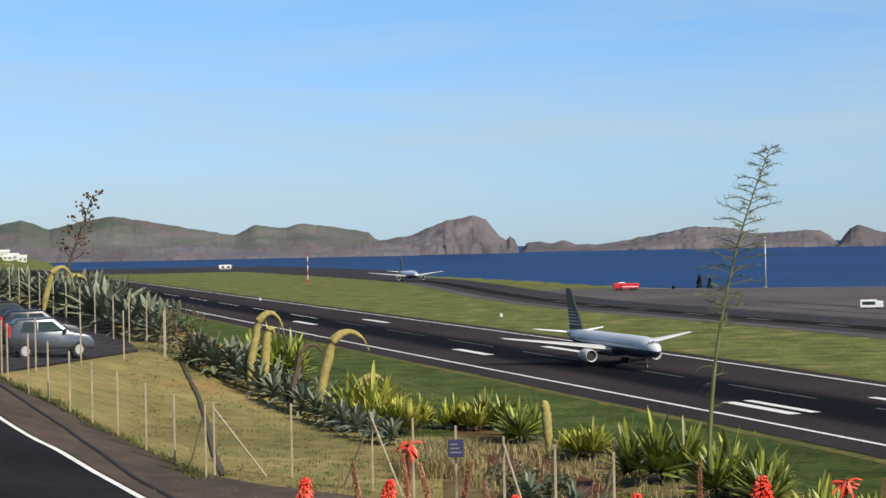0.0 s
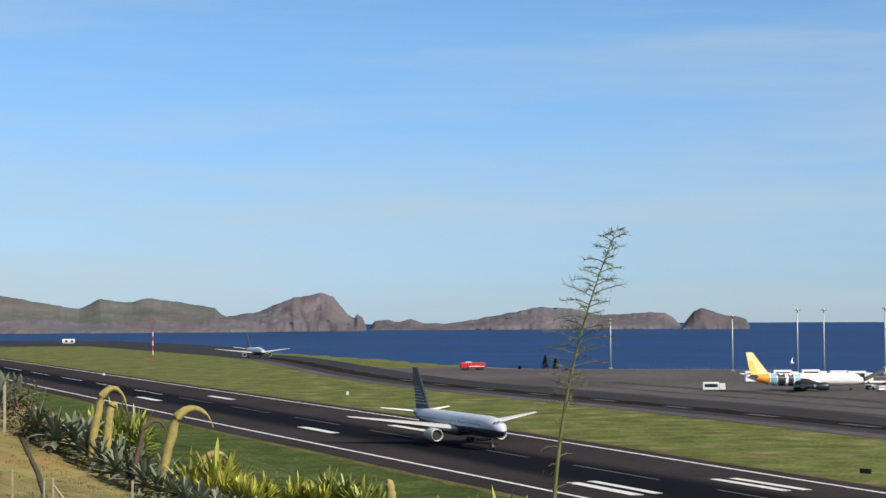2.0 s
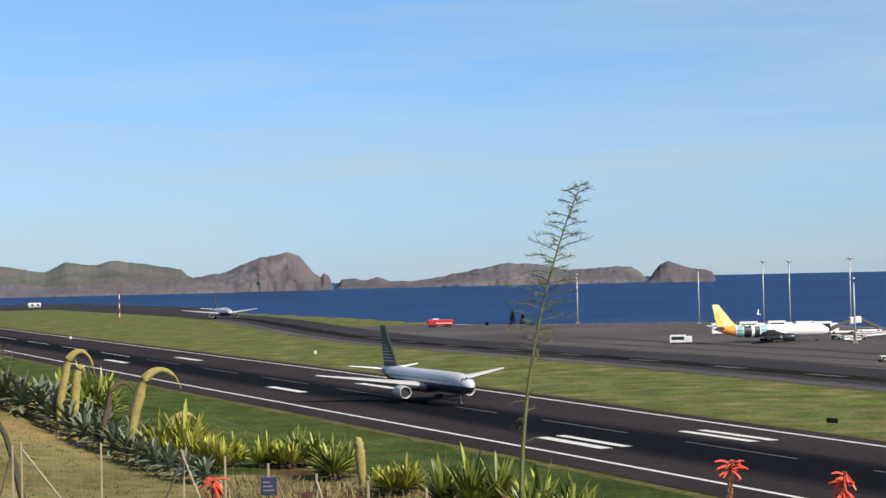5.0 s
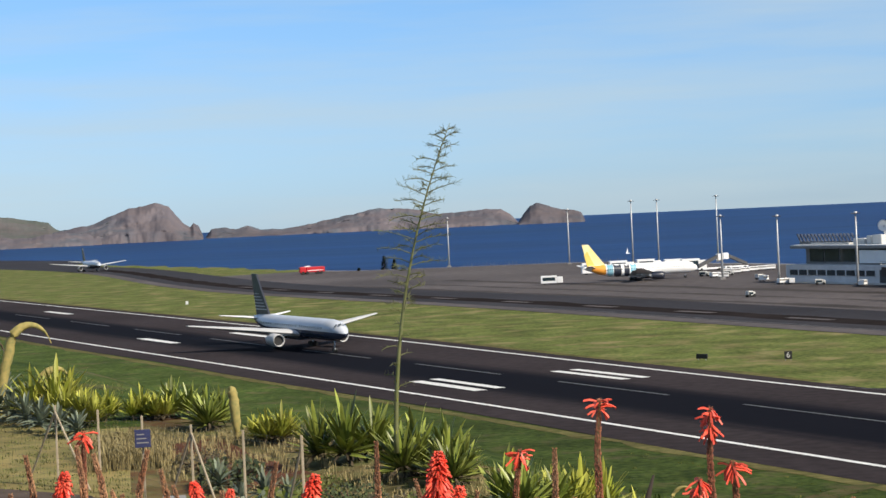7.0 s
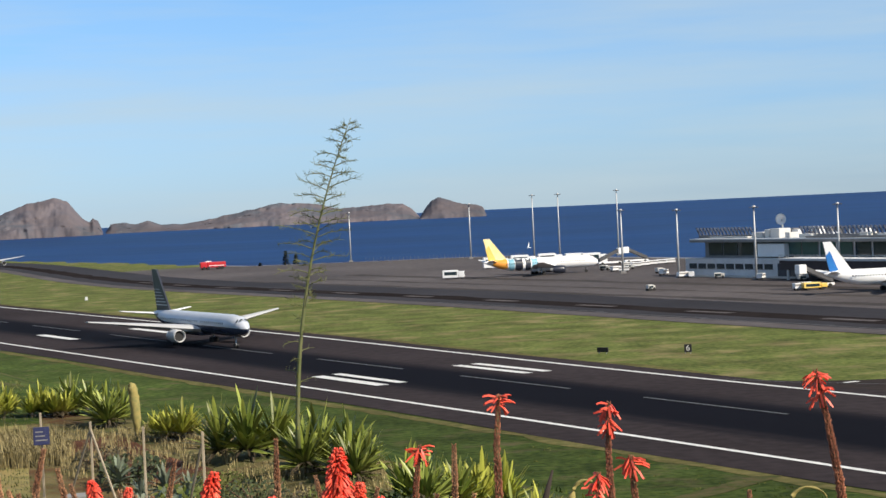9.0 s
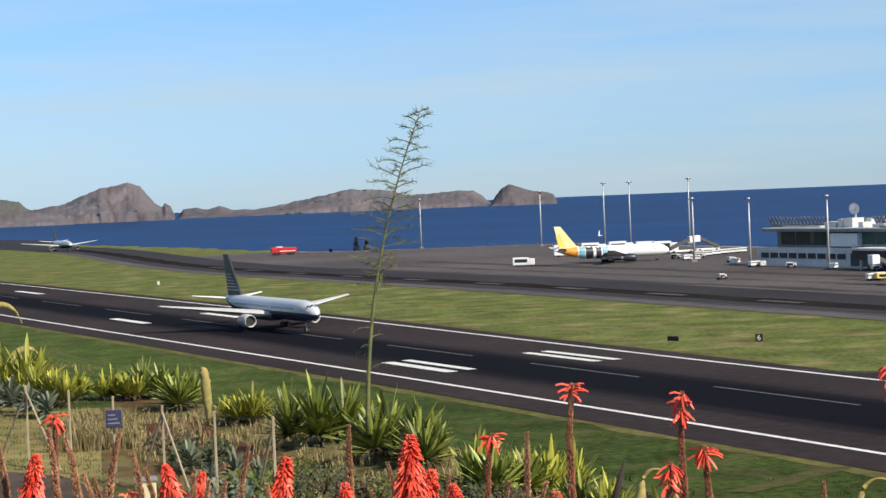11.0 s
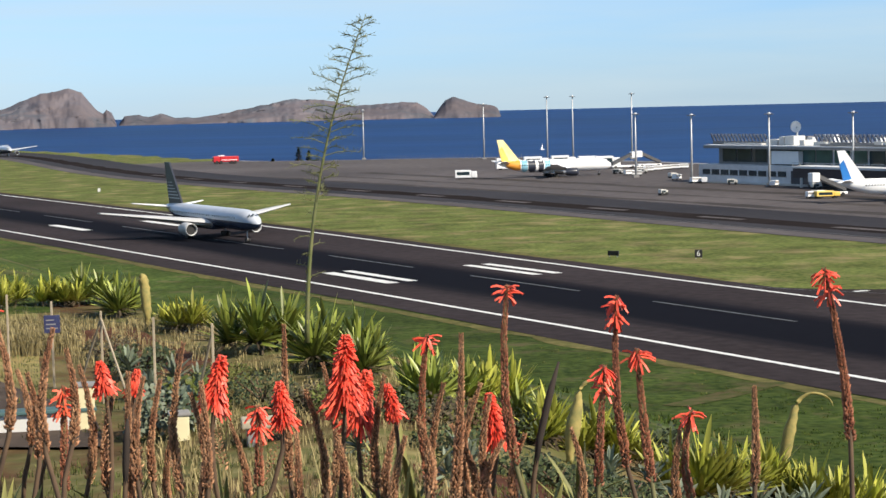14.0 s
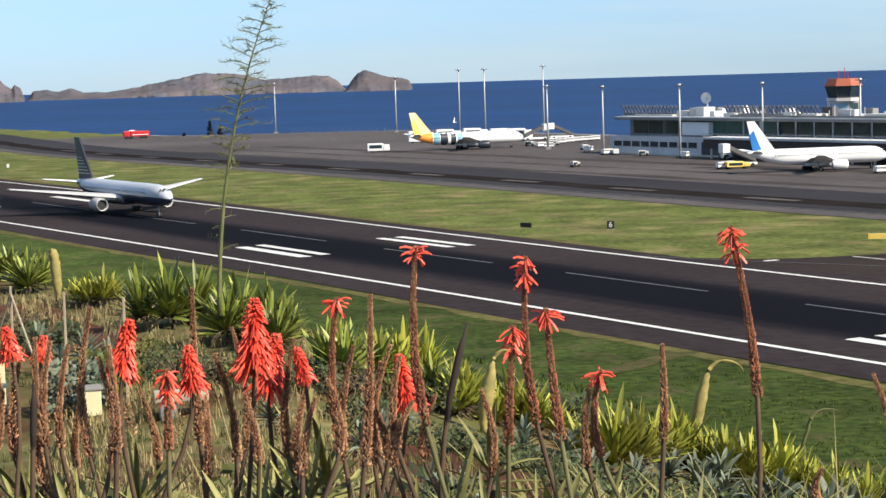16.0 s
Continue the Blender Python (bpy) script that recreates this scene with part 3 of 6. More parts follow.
    if fin_patch:
        b = bmesh.new()
        loft(b, [[Vector((x, y, z)) for x, z in ((-0.4 * L, zc + R * 1.0), (-0.455 * L, zc + (H - zc) * 0.75), (-0.484 * L, zc + (H - zc) * 0.62), (-0.458 * L, zc + R * 0.75))] for y in (-0.18, 0.18)])
        bmesh.ops.recalc_face_normals(b, faces=b.faces[:])
        part("fin_patch", b, fin_patch, f, "coloured patch on the fin")
    if stripes:
        for k in range(6):
            t = 0.14 + k * 0.075
            z = zc + R * 0.8 + (H - zc - R * 0.8) * t
            x0, x1 = (-0.3 - 0.145 * t) * L, (-0.455 - 0.045 * t) * L
            b = bmesh.new()
            box(b, x1 + 0.05, x0 - 0.5 - 0.3 * k, -0.18, 0.18, z, z + 0.2 - 0.02 * k)
            part("stripe", b, SILVER, f, "thin pale stripe")
    bm = bmesh.new()
    for s in (1, -1):
        for a, b2, x0, x1 in ((0.1, 0.55, 0.474, 0.466), (0.6, 1.0, 0.464, 0.456)):
            k = 0.66 if x0 > 0.47 else 0.74
            bm.faces.new([bm.verts.new((x * L + 0.06, s * R * k * math.cos(math.pi / 2 - q) * 1.02, zc - R * 0.07 + R * kk * math.sin(math.pi / 2 - q) * 1.02)) for x, q, kk in ((x0, a, k), (x0 - 0.002, b2, k), (x1 - 0.002, b2, k + 0.1), (x1, a, k + 0.1))])
    part("cockpit_window", bm, GLASS, top)
    return top


def facing(p, az):
    """Stand a thing at p with its +x towards the heading az."""
    return Matrix.Translation(p) @ Matrix.Rotation(radians(90 - az), 4, "Z")


SLATE = mat("slate blue fuselage paint", (0.0616, 0.0748, 0.1144), (0.0484, 0.0572, 0.088), 0.2, 0.25)
WINGGREY = mat("pale grey wing paint", (0.528, 0.528, 0.528), (0.4576, 0.4576, 0.4664), 0.3, 0.4)
airliner("airplane", 48.6, 39.4, 14.1, 2.0, (SILVER, SLATE, NAVY, WINGGREY), facing(uv(-352, 134.5, 0.08), 90 + 64.7), "silver and slate airliner with dark striped fin on the runway", stripes=True, split=0.1, wings=WINGGREY)
airliner("airplane", 46, 44, 13.4, 2.0, (SILVER, NAVY, SLATE, METAL), facing(spot(-10.25, 1130, 0.08), 158), "distant silver twin-jet airliner waiting on the taxiway", split=0.0, wings=WINGGREY)
CREAMY = mat("pale yellow aircraft paint", (0.85, 0.74, 0.42), (0.84, 0.66, 0.26), 0.25, 0.4)
PALEBLUE = mat("pale blue paint", (0.22, 0.44, 0.5456), (0.176, 0.396, 0.5104), 0.4, 0.4)
AMBER = mat("amber paint", (0.8, 0.36, 0.05), (0.76, 0.3, 0.04), 0.4, 0.4)
SWIRL = [(x0, x1, lo, hi, paint) for x0, x1, paint in ((-0.31, -0.43, AMBER), (-0.25, -0.3, PALEBLUE), (-0.18, -0.245, NAVY), (-0.11, -0.155, NAVY), (-0.05, -0.1, PALEBLUE)) for lo, hi in ((-1.2, 0.6 + 2 * abs(x0 + 0.1)), (1.9 - 2 * abs(x0 + 0.1), 3.9))]
airliner("airplane", 38.6, 34.6, 12.3, 2.05, (WHITE, WHITE, CREAMY, NAVY), facing(spot(5.75, 630, 0.06), 78), "white airliner with a yellow tail parked on the apron", bands=SWIRL, fin_patch=YELLOW)
airliner("airplane", 33.5, 32.5, 11.8, 1.9, (WHITE, WHITE, WHITE, WHITE), facing(spot(15.9, 455, 0.06), 86), "white airliner with a blue tail parked on the apron", fin_patch=BLUE)


# ---- apron things ----
LAMPHEAD = mat("dark grey lamp housing", (0.09, 0.09, 0.1), (0.07, 0.07, 0.08), 2, 0.6)


def lamp_mast(p, h):
    top = empty("lamp_mast", Matrix.Translation(p), "tall grey apron floodlight mast with a ring of lamps", "lamp mast", "apron masts")
    part("pole", tube(bmesh.new(), [(0, 0, 0), (0, 0, h * 0.5), (0, 0, h)], [0.36, 0.29, 0.2], 10), METAL, top, smooth=True)
    part("base", box(bmesh.new(), -0.9, 0.9, -0.9, 0.9, 0, 0.7, bevel=0.1), GREYWALL, top)
    part("crown", tube(bmesh.new(), [(0, 0, h - 0.15), (0, 0, h + 0.3)], [0.6, 0.35], 12), METAL, top)
    for k in range(8):
        q = k * math.tau / 8
        b = bmesh.new()
        box(b, 0.55, 1.25, -0.22, 0.22, h - 0.34, h - 0.1, Matrix.Rotation(q, 4, "Z"))
        part("floodlight", b, LAMPHEAD, top)
    return top


for az, r, h in ((0.16, 875, 22), (3.69, 834, 23.5), (5.55, 810, 26), (6.3, 800, 26), (8.02, 790, 26.5), (8.12, 610, 19.9), (9.74, 564, 19.6), (11.97, 535, 19.8), (14.35, 520, 19.8), (17.12, 500, 20.3)):
    lamp_mast(spot(az, r), h)


def fire_truck(m):
    t = empty("fire_truck", m, "red airport fire truck standing on the apron edge", "truck")
    part("body", box(bmesh.new(), -5.6, 2.6, -1.5, 1.5, 0.9, 3.3, bevel=0.2), RED, t)
    part("cab", box(bmesh.new(), 2.7, 5.6, -1.5, 1.5, 0.8, 3.4, bevel=0.35), RED, t)
    part("windscreen", box(bmesh.new(), 3.6, 5.64, -1.35, 1.35, 2.1, 3.0, bevel=0.1), GLASS, t)
    part("roof_monitor", box(bmesh.new(), 0.5, 3.2, -0.4, 0.4, 3.35, 3.75, bevel=0.1), WHITE, t)
    part("stripe", box(bmesh.new(), -5.0, 2.0, -1.53, 1.53, 1.6, 1.85), WHITE, t)
    for x in (-4, -2.4, 2.2, 4.1):
        for y in (-1.3, 1.3):
            w = bmesh.new()
            bmesh.ops.create_cone(w, cap_ends=True, segments=16, radius1=0.7, radius2=0.7, depth=0.5, matrix=Matrix.Translation((x, y, 0.7)) @ Matrix.Rotation(math.pi / 2, 4, "X"))
            part("wheel", w, DARK, t)
    return t


fire_truck(facing(spot(-3.88, 862, 0.07), 255))


def van(m, name, label, paint, l=6.0, w=2.2, h=2.6, deck=0.45):
    t = empty(name, m, label, "vehicle")
    part("body", box(bmesh.new(), -l / 2, l * 0.22, -w / 2, w / 2, 0.5, h, bevel=0.12), paint, t)
    part("cab", box(bmesh.new(), l * 0.23, l / 2, -w / 2, w / 2, 0.5, h * 0.85, bevel=0.2), paint, t)
    part("windscreen", box(bmesh.new(), l * 0.3, l / 2 + 0.03, -w * 0.42, w * 0.42, h * 0.52, h * 0.78, bevel=0.05), GLASS, t)
    part("side_window", box(bmesh.new(), -l * 0.42, l * 0.16, -w / 2 - 0.02, w / 2 + 0.02, h * 0.45, h * 0.82, bevel=0.02), GLASS, t)
    for x in (-l * 0.32, l * 0.33):
        for y in (-w * 0.42, w * 0.42):
            b = bmesh.new()
            bmesh.ops.create_cone(b, cap_ends=True, segments=14, radius1=0.42, radius2=0.42, depth=0.3, matrix=Matrix.Translation((x, y, 0.42)) @ Matrix.Rotation(math.pi / 2, 4, "X"))
            part("wheel", b, DARK, t)
    return t


van(facing(spot(3.15, 625, 0.07), 95), "apron_bus", "white apron bus with dark windows", WHITE, 7, 2.6, 2.9)
for az, r, h, s in ((8.3, 640, 100, 4), (8.9, 496, 70, 2.4), (10.9, 548, 100, 3.4), (9.2, 600, 60, 3.4), (7.6, 640, 120, 4), (13.3, 515, 80, 3.2)):
    van(facing(spot(az, r, 0.07), h), "service_vehicle", "small pale airport service vehicle on the apron", CONCRETE, s * 0.85, 1.6, 1.3 + 0.1 * s)


STAIRGREY = mat("dark grey stair cladding", (0.09, 0.09, 0.095), (0.06, 0.06, 0.065), 1, 0.7)


def air_stairs(m, paint):
    t = empty("air_stairs", m, "white mobile passenger stairs on the apron", "stairs", "mobile stairs")
    part("chassis", box(bmesh.new(), -4.5, 4.5, -1.2, 1.2, 0.5, 1.1, bevel=0.1), paint, t)
    b = bmesh.new()
    loft(b, [[Vector(q) for q in ((-4.2, y, 1.1), (3.6, y, 4.6), (3.6, y, 5.7), (-4.2, y, 2.2))] for y in (-1.1, 1.1)])
    bmesh.ops.recalc_face_normals(b, faces=b.faces[:])
    part("flight", b, STAIRGREY, t)
    part("canopy", box(bmesh.new(), 2.9, 4.9, -1.2, 1.2, 3.6, 5.8, bevel=0.15), paint, t)
    for x in (-3.2, 3.2):
        for y in (-1.1, 1.1):
            w = bmesh.new()
            bmesh.ops.create_cone(w, cap_ends=True, segments=14, radius1=0.5, radius2=0.5, depth=0.3, matrix=Matrix.Translation((x, y, 0.5)) @ Matrix.Rotation(math.pi / 2, 4, "X"))
            part("wheel", w, DARK, t)
    return t


for az, r, h in ((7.75, 690, 78), (8.5, 700, 255), (13.65, 478, 255)):
    air_stairs(facing(spot(az, r, 0.07), h), WHITE)
def cart(m):
    t = empty("baggage_cart", m, "low white baggage cart on the apron", "cart", "baggage carts")
    part("box", box(bmesh.new(), -1.6, 1.6, -0.8, 0.8, 0.45, 1.7, bevel=0.08), WHITE, t)
    part("cover", box(bmesh.new(), -1.5, 1.5, -0.84, 0.84, 1.05, 1.5, bevel=0.02), GREYWALL, t)
    for x in (-1.1, 1.1):
        for y in (-0.7, 0.7):
            w = bmesh.new()
            bmesh.ops.create_cone(w, cap_ends=True, segments=10, radius1=0.25, radius2=0.25, depth=0.2, matrix=Matrix.Translation((x, y, 0.25)) @ Matrix.Rotation(math.pi / 2, 4, "X"))
            part("wheel", w, DARK, t)
    return t


first_cart = cart(facing(spot(8.25, 660, 0.07), 80))
for az, r, h in ((8.5, 655, 85), (8.75, 662, 75), (9.0, 668, 80), (9.25, 672, 90), (9.5, 676, 80), (7.9, 628, 60), (8.15, 622, 95), (9.3, 585, 40), (9.85, 562, 70), (10.1, 560, 10), (12.1, 532, 30), (13.2, 470, 80), (13.35, 474, 60), (17.7, 440, 80)):
    copy_thing(first_cart, facing(spot(az, r, 0.07), h))
for az, r in ((4.4, 700), (5.2, 712), (6.0, 718), (6.8, 705), (7.3, 700)):
    van(facing(spot(az, r, 0.07), 85), "baggage_truck", "white high-sided catering truck on the apron", WHITE, 9, 2.5, 4.2)
van(facing(spot(13.6, 470, 0.07), 80), "belt_loader", "yellow ground service loader beside the airliner", YELLOW, 6, 2.2, 1.8)

# ---- terminal ----
FACADE = mat("weathered pale render", (0.6, 0.61, 0.63), (0.52, 0.53, 0.55), 0.4, 0.85, big=0.12, big_scale=0.05)


def terminal():
    T = Matrix.Translation(uv(-467, 330)) @ Matrix.Rotation(RW, 4, "Z")
    t = empty("terminal_building", T, "low white airport terminal with dark glazed upper storey", "building")
    part("ground_storey", box(bmesh.new(), 0, 52, 0, 30, 0, 5.2), FACADE, t)
    part("plinth", box(bmesh.new(), -1, 52, -1.5, -0.05, 0, 0.5), CONCRETE, t)
    for k in range(9):
        w = part("window", box(bmesh.new(), 2 + k * 4.4, 5.6 + k * 4.4, -0.12, 0.1, 2.4, 3.8), GLASS, t)
        part("frame", box(bmesh.new(), 1.8 + k * 4.4, 5.8 + k * 4.4, -0.08, 0.05, 2.2, 2.38), GREYWALL, w)
    part("door", box(bmesh.new(), 43, 50.5, -0.15, 0.1, 0.1, 4.0), NAVY, t)
    part("upper_storey", box(bmesh.new(), 3, 180, 5, 32, 5.2, 10.0), GREYWALL, t)
    for k in range(24):
        x = 5 + k * 7.1
        p = part("pane", box(bmesh.new(), x, x + 6.6, 4.85, 5.1, 5.9, 9.6), GREENGLASS if 4 < k < 9 else GLASS, t)
    part("white_panel", box(bmesh.new(), 30, 42, 3.2, 4.84, 5.6, 9.2, bevel=0.1), WHITE, t)
    part("roof", box(bmesh.new(), -1, 182, 2.5, 34, 10.0, 10.7), FACADE, t)
    part("soffit", box(bmesh.new(), -1.1, 182, 2.38, 2.48, 9.7, 10.4), GREYWALL, t)
    # the hall wall's dark brown includes the shade below the canopy
    part("right_storey", box(bmesh.new(), 52.1, 180, 1, 30, 0, 5.2), mat("brown hall wall with shade painted in", (0.09, 0.06, 0.055), (0.07, 0.05, 0.05), 0.4, 0.8), t)
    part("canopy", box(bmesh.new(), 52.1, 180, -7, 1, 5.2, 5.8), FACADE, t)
    part("canopy_fascia", box(bmesh.new(), 52.1, 180, -6.6, -6.4, 2.7, 5.19), mat("dark brown louvres", (0.05, 0.034, 0.034), (0.035, 0.026, 0.027), 0.6, 0.7), t)
    for k in range(16):
        x = 55 + k * 7.8
        part("column", box(bmesh.new(), x, x + 0.5, -6.5, -6.0, 0, 5.2), CONCRETE, t)
        part("glass_panel", box(bmesh.new(), x + 0.7, x + 8.0, 0.8, 0.98, 0.3, 4.8), GLASS, t)
    part("gallery_rail", box(bmesh.new(), 52.1, 180, -6.9, -6.7, 6.6, 6.75), METAL, t)
    for k in range(2):
        x0, x1 = ((-4, 24), (44, 84))[k]
        part("pergola_beam", box(bmesh.new(), x0, x1, 8, 8.3, 13.0, 13.25), SLATE, t)
        part("pergola_kerb", box(bmesh.new(), x0, x1, 8, 8.4, 10.7, 11.6), GREYWALL, t)
        for i in range(int((x1 - x0) / 1.7)):
            b = bmesh.new()
            loft(b, [[Vector((x, y, z)) for y, z in ((8.1, 11.6), (8.6, 11.6), (7.6, 13.8), (6.9, 13.8))] for x in (x0 + i * 1.7, x0 + i * 1.7 + 0.35)])
            bmesh.ops.recalc_face_normals(b, faces=b.faces[:])
            part("pergola_rib", b, SLATE, t)
    for x, w, h in ((24, 5, 1.6), (30, 2, 2.4), (32.5, 4, 2.6), (39, 2, 1.5), (45, 5, 1.0), (70, 3, 1.3), (77, 6, 0.9), (101, 8, 1.0), (112, 3, 1.5), (131, 9, 1.0), (4, 18, 0.5)):
        part("roof_unit", box(bmesh.new(), x, x + w, 6, 10, 10.7, 10.7 + h, bevel=0.1), CONCRETE, t)
    rng = random.Random(12)
    for k in range(26):
        x, y, w, h = rng.uniform(26, 165), rng.uniform(10.5, 26), rng.uniform(1.2, 5), rng.uniform(0.8, 2.6)
        part("roof_unit", box(bmesh.new(), x, x + w, y, y + 2, 10.7, 10.7 + h, bevel=0.08), (WHITE, GREYWALL, FACADE, STAIRGREY)[k % 4], t)
    for k in range(14):
        x = rng.uniform(26, 165)
        part("vent_pipe", tube(bmesh.new(), [(x, 9, 10.7), (x, 9, 10.7 + rng.uniform(1.2, 3.2))], 0.14, 6), METAL, t)
    part("parapet", box(bmesh.new(), 52.1, 180, 2.6, 2.9, 10.75, 11.3), GREYWALL, t)
    for k in range(40):
        part("rail_post", box(bmesh.new(), 52.4 + k * 3.2, 52.5 + k * 3.2, -6.85, -6.75, 5.8, 6.6), METAL, t)
    for k in range(17):
        part("mullion", box(bmesh.new(), 55 + k * 7.1, 55.35 + k * 7.1, 4.6, 4.84, 5.4, 9.9), FACADE, t)
    return t


terminal()


def dish(p):
    t = empty("satellite_dish", p, "white satellite dish on the terminal roof", "antenna")
    b = bmesh.new()
    loft(b, [[Vector((r * math.cos(a), d, 2.6 + r * math.sin(a))) for a in [i * math.tau / 24 for i in range(24)]] for r, d in ((0.04, 0.55), (0.7, 0.42), (1.3, 0.08), (1.6, -0.2), (1.55, -0.15), (1.25, 0.2), (0.04, 0.65))])
    part("reflector", b, WHITE, t, smooth=True)
    part("stand", tube(bmesh.new(), [(0, 0.8, 0), (0, 0.7, 2.6)], 0.3, 8), METAL, t)
    return t


dish(Matrix.Translation(uv(-459, 330) + RD * 27 + RN * 8 + Vector((0, 0, 13.2))) @ Matrix.Rotation(RW + 0.5, 4, "Z"))


def ring(bm, r0, r1, z0, z1, n=8):
    return loft(bm, [[Vector((r * math.cos(i * math.tau / n + 0.39), r * math.sin(i * math.tau / n + 0.39), z)) for i in range(n)] for r, z in ((r0, z0), (r1, z1))])


def control_tower(p):
    t = empty("control_tower", p, "airport control tower with glazed cab and red roof", "tower")
    part("shaft", box(bmesh.new(), -5.4, 5.4, -4, 4, 0, 13.5, bevel=0.2), CONCRETE, t)
    part("glass_front", box(bmesh.new(), -4.6, 1.4, -4.12, -3.9, 10.3, 13.0), mat("pale blue glazing", (0.2, 0.38, 0.5), (0.16, 0.32, 0.44), 0.3, 0.15), t)
    part("glass_front", box(bmesh.new(), 2.0, 4.8, -4.12, -3.9, 10.3, 13.0), GREENGLASS, t)
    part("balcony", ring(bmesh.new(), 6.2, 6.2, 13.6, 14.6, 8), CONCRETE, t)
    part("cab", ring(bmesh.new(), 5.2, 6.6, 14.7, 18.2, 8), GLASS, t)
    for i in range(8):
        a = i * math.tau / 8 + 0.39
        part("mullion", tube(bmesh.new(), [(5.25 * math.cos(a), 5.25 * math.sin(a), 14.7), (6.65 * math.cos(a), 6.65 * math.sin(a), 18.2)], 0.18, 6), NAVY, t)
    part("roof", ring(bmesh.new(), 7.0, 5.4, 18.2, 20.4, 8), mat("terracotta roof", (0.36, 0.1, 0.05), (0.3, 0.085, 0.045), 1, 0.7), t)
    for x, h in ((-1.5, 2.4), (0.4, 3.4), (1.6, 2.0)):
        part("aerial", tube(bmesh.new(), [(x, 0, 20.4), (x, 0, 20.4 + h)], 0.12, 6), RED, t)
    return t


control_tower(Matrix.Translation(spot(16.65, 590)) @ Matrix.Rotation(radians(-16), 4, "Z") @ Matrix.Diagonal((0.87, 0.87, 0.97, 1)))


# ---- runway furniture ----
def board(p, az, w, h, face, label, text=""):
    t = empty("taxi_sign", facing(p, az), label, "sign")
    part("panel", box(bmesh.new(), -0.15, 0.15, -w / 2, w / 2, 0.25, 0.25 + h, bevel=0.03), face, t)
    for y in (-w * 0.35, w * 0.35):
        part("foot", box(bmesh.new(), -0.06, 0.06, y - 0.05, y + 0.05, 0, 0.25), METAL, t)
    if text:
        cu = bpy.data.curves.new("numeral", "FONT")
        cu.body, cu.size, cu.extrude, cu.align_x, cu.align_y = text, h * 1.0, 0.01, "CENTER", "CENTER"
        o = new("numeral", cu)
        cu.materials.append(PAINT)
        o.parent = t
        o.matrix_local = Matrix.Translation((0.17, 0, 0.25 + h / 2)) @ Matrix.Rotation(math.pi / 2, 4, "Z") @ Matrix.Rotation(math.pi / 2, 4, "X")
    return t


board(spot(9.9, 301), 189.9, 1.15, 1.2, DARK, "black distance board with a white numeral on the grass", "6")
board(spot(7.42, 307), 215, 1.9, 0.75, DARK, "dark runway sign board on the grass")
board(spot(17.56, 276), 197, 2.4, 0.75, YELLOW, "yellow taxiway sign on the grass")
for az, el in ((-7.55, 2.38), (-14.6, 1.75)):
    board(spot(az, 25 / math.tan(radians(el))), 180 + az, 0.8, 1.0, PAINT, "small white marker board on the grass")


def striped_mast(p):
    t = empty("wind_mast", Matrix.Translation(p), "red and white banded mast on the grass", "mast")
    for k in range(7):
        part("band", tube(bmesh.new(), [(0, 0, k * 2.6), (0, 0, k * 2.6 + 2.6)], 0.3, 8), RED if k % 2 == 0 else PAINT, t)
    return t


striped_mast(spot(-13.2, 1109))


# ---- plants ----
SWORD = mat("sword leaf green", (0.1092, 0.1482, 0.0234), (0.2418, 0.2652, 0.0507), 1.5, 0.42, rnd=-0.5, spec=0.45)
SWORDY = mat("yellowed sword leaf", (0.234, 0.2652, 0.0312), (0.4056, 0.3822, 0.0741), 1.5, 0.5, rnd=-0.45, spec=0.3)
# dead leaf brown, kept dark to paint in the clumps' inner shade too
DEADLEAF = mat("withered lower leaves darkened for shade", (0.0585, 0.0452, 0.0296), (0.0936, 0.0741, 0.0468), 3, 0.9, rnd=0.5, spec=0.1)
AGAVE = mat("blue grey agave leaf", (0.075, 0.105, 0.07), (0.185, 0.205, 0.145), 2, 0.55, rnd=-0.35, spec=0.3)
STALK = mat("green flower stalk", (0.1014, 0.117, 0.0351), (0.1482, 0.1482, 0.0585), 4, 0.6)
ARCH = mat("pale yellow agave spike", (0.351, 0.273, 0.0858), (0.2106, 0.195, 0.0624), 6, 0.8, bump=0.5)
BROWNARCH = mat("withered agave spike", (0.1092, 0.0702, 0.0468), (0.0702, 0.0468, 0.0351), 6, 0.9, bump=0.5)
POD = mat("dry aloe pods", (0.4524, 0.2496, 0.1326), (0.2574, 0.1092, 0.0546), 14, 0.85, rnd=0.5)
PODRED = mat("reddish aloe pods", (0.3744, 0.1482, 0.078), (0.2184, 0.0702, 0.039), 14, 0.8, rnd=0.45)
FLORET = mat("red aloe florets", (0.704, 0.0528, 0.0264), (0.7744, 0.1232, 0.0704), 20, 0.5, rnd=0.3)
ORANGE = mat("orange aloe florets", (0.6688, 0.0748, 0.0308), (0.7216, 0.132, 0.0616), 20, 0.5, rnd=0.3)
STEM = mat("brown aloe stem", (0.117, 0.0702, 0.039), (0.0663, 0.0406, 0.025), 10, 0.85)
GREENSTEM = mat("olive aloe stem", (0.156, 0.1482, 0.0585), (0.1014, 0.0858, 0.039), 10, 0.7)
WEED = mat("green weeds", (0.078, 0.0936, 0.0234), (0.1716, 0.1638, 0.0624), 2, 0.7, rnd=0.5, spec=0.2)
STRAW = mat("dry straw grass", (0.3008, 0.2434, 0.1183), (0.2148, 0.1791, 0.0836), 2, 0.8, rnd=0.4, spec=0.2)
ALOELEAF = mat("grey green aloe leaf", (0.1159, 0.1236, 0.0374), (0.2745, 0.258, 0.0935), 3, 0.55, rnd=-0.35, spec=0.3)
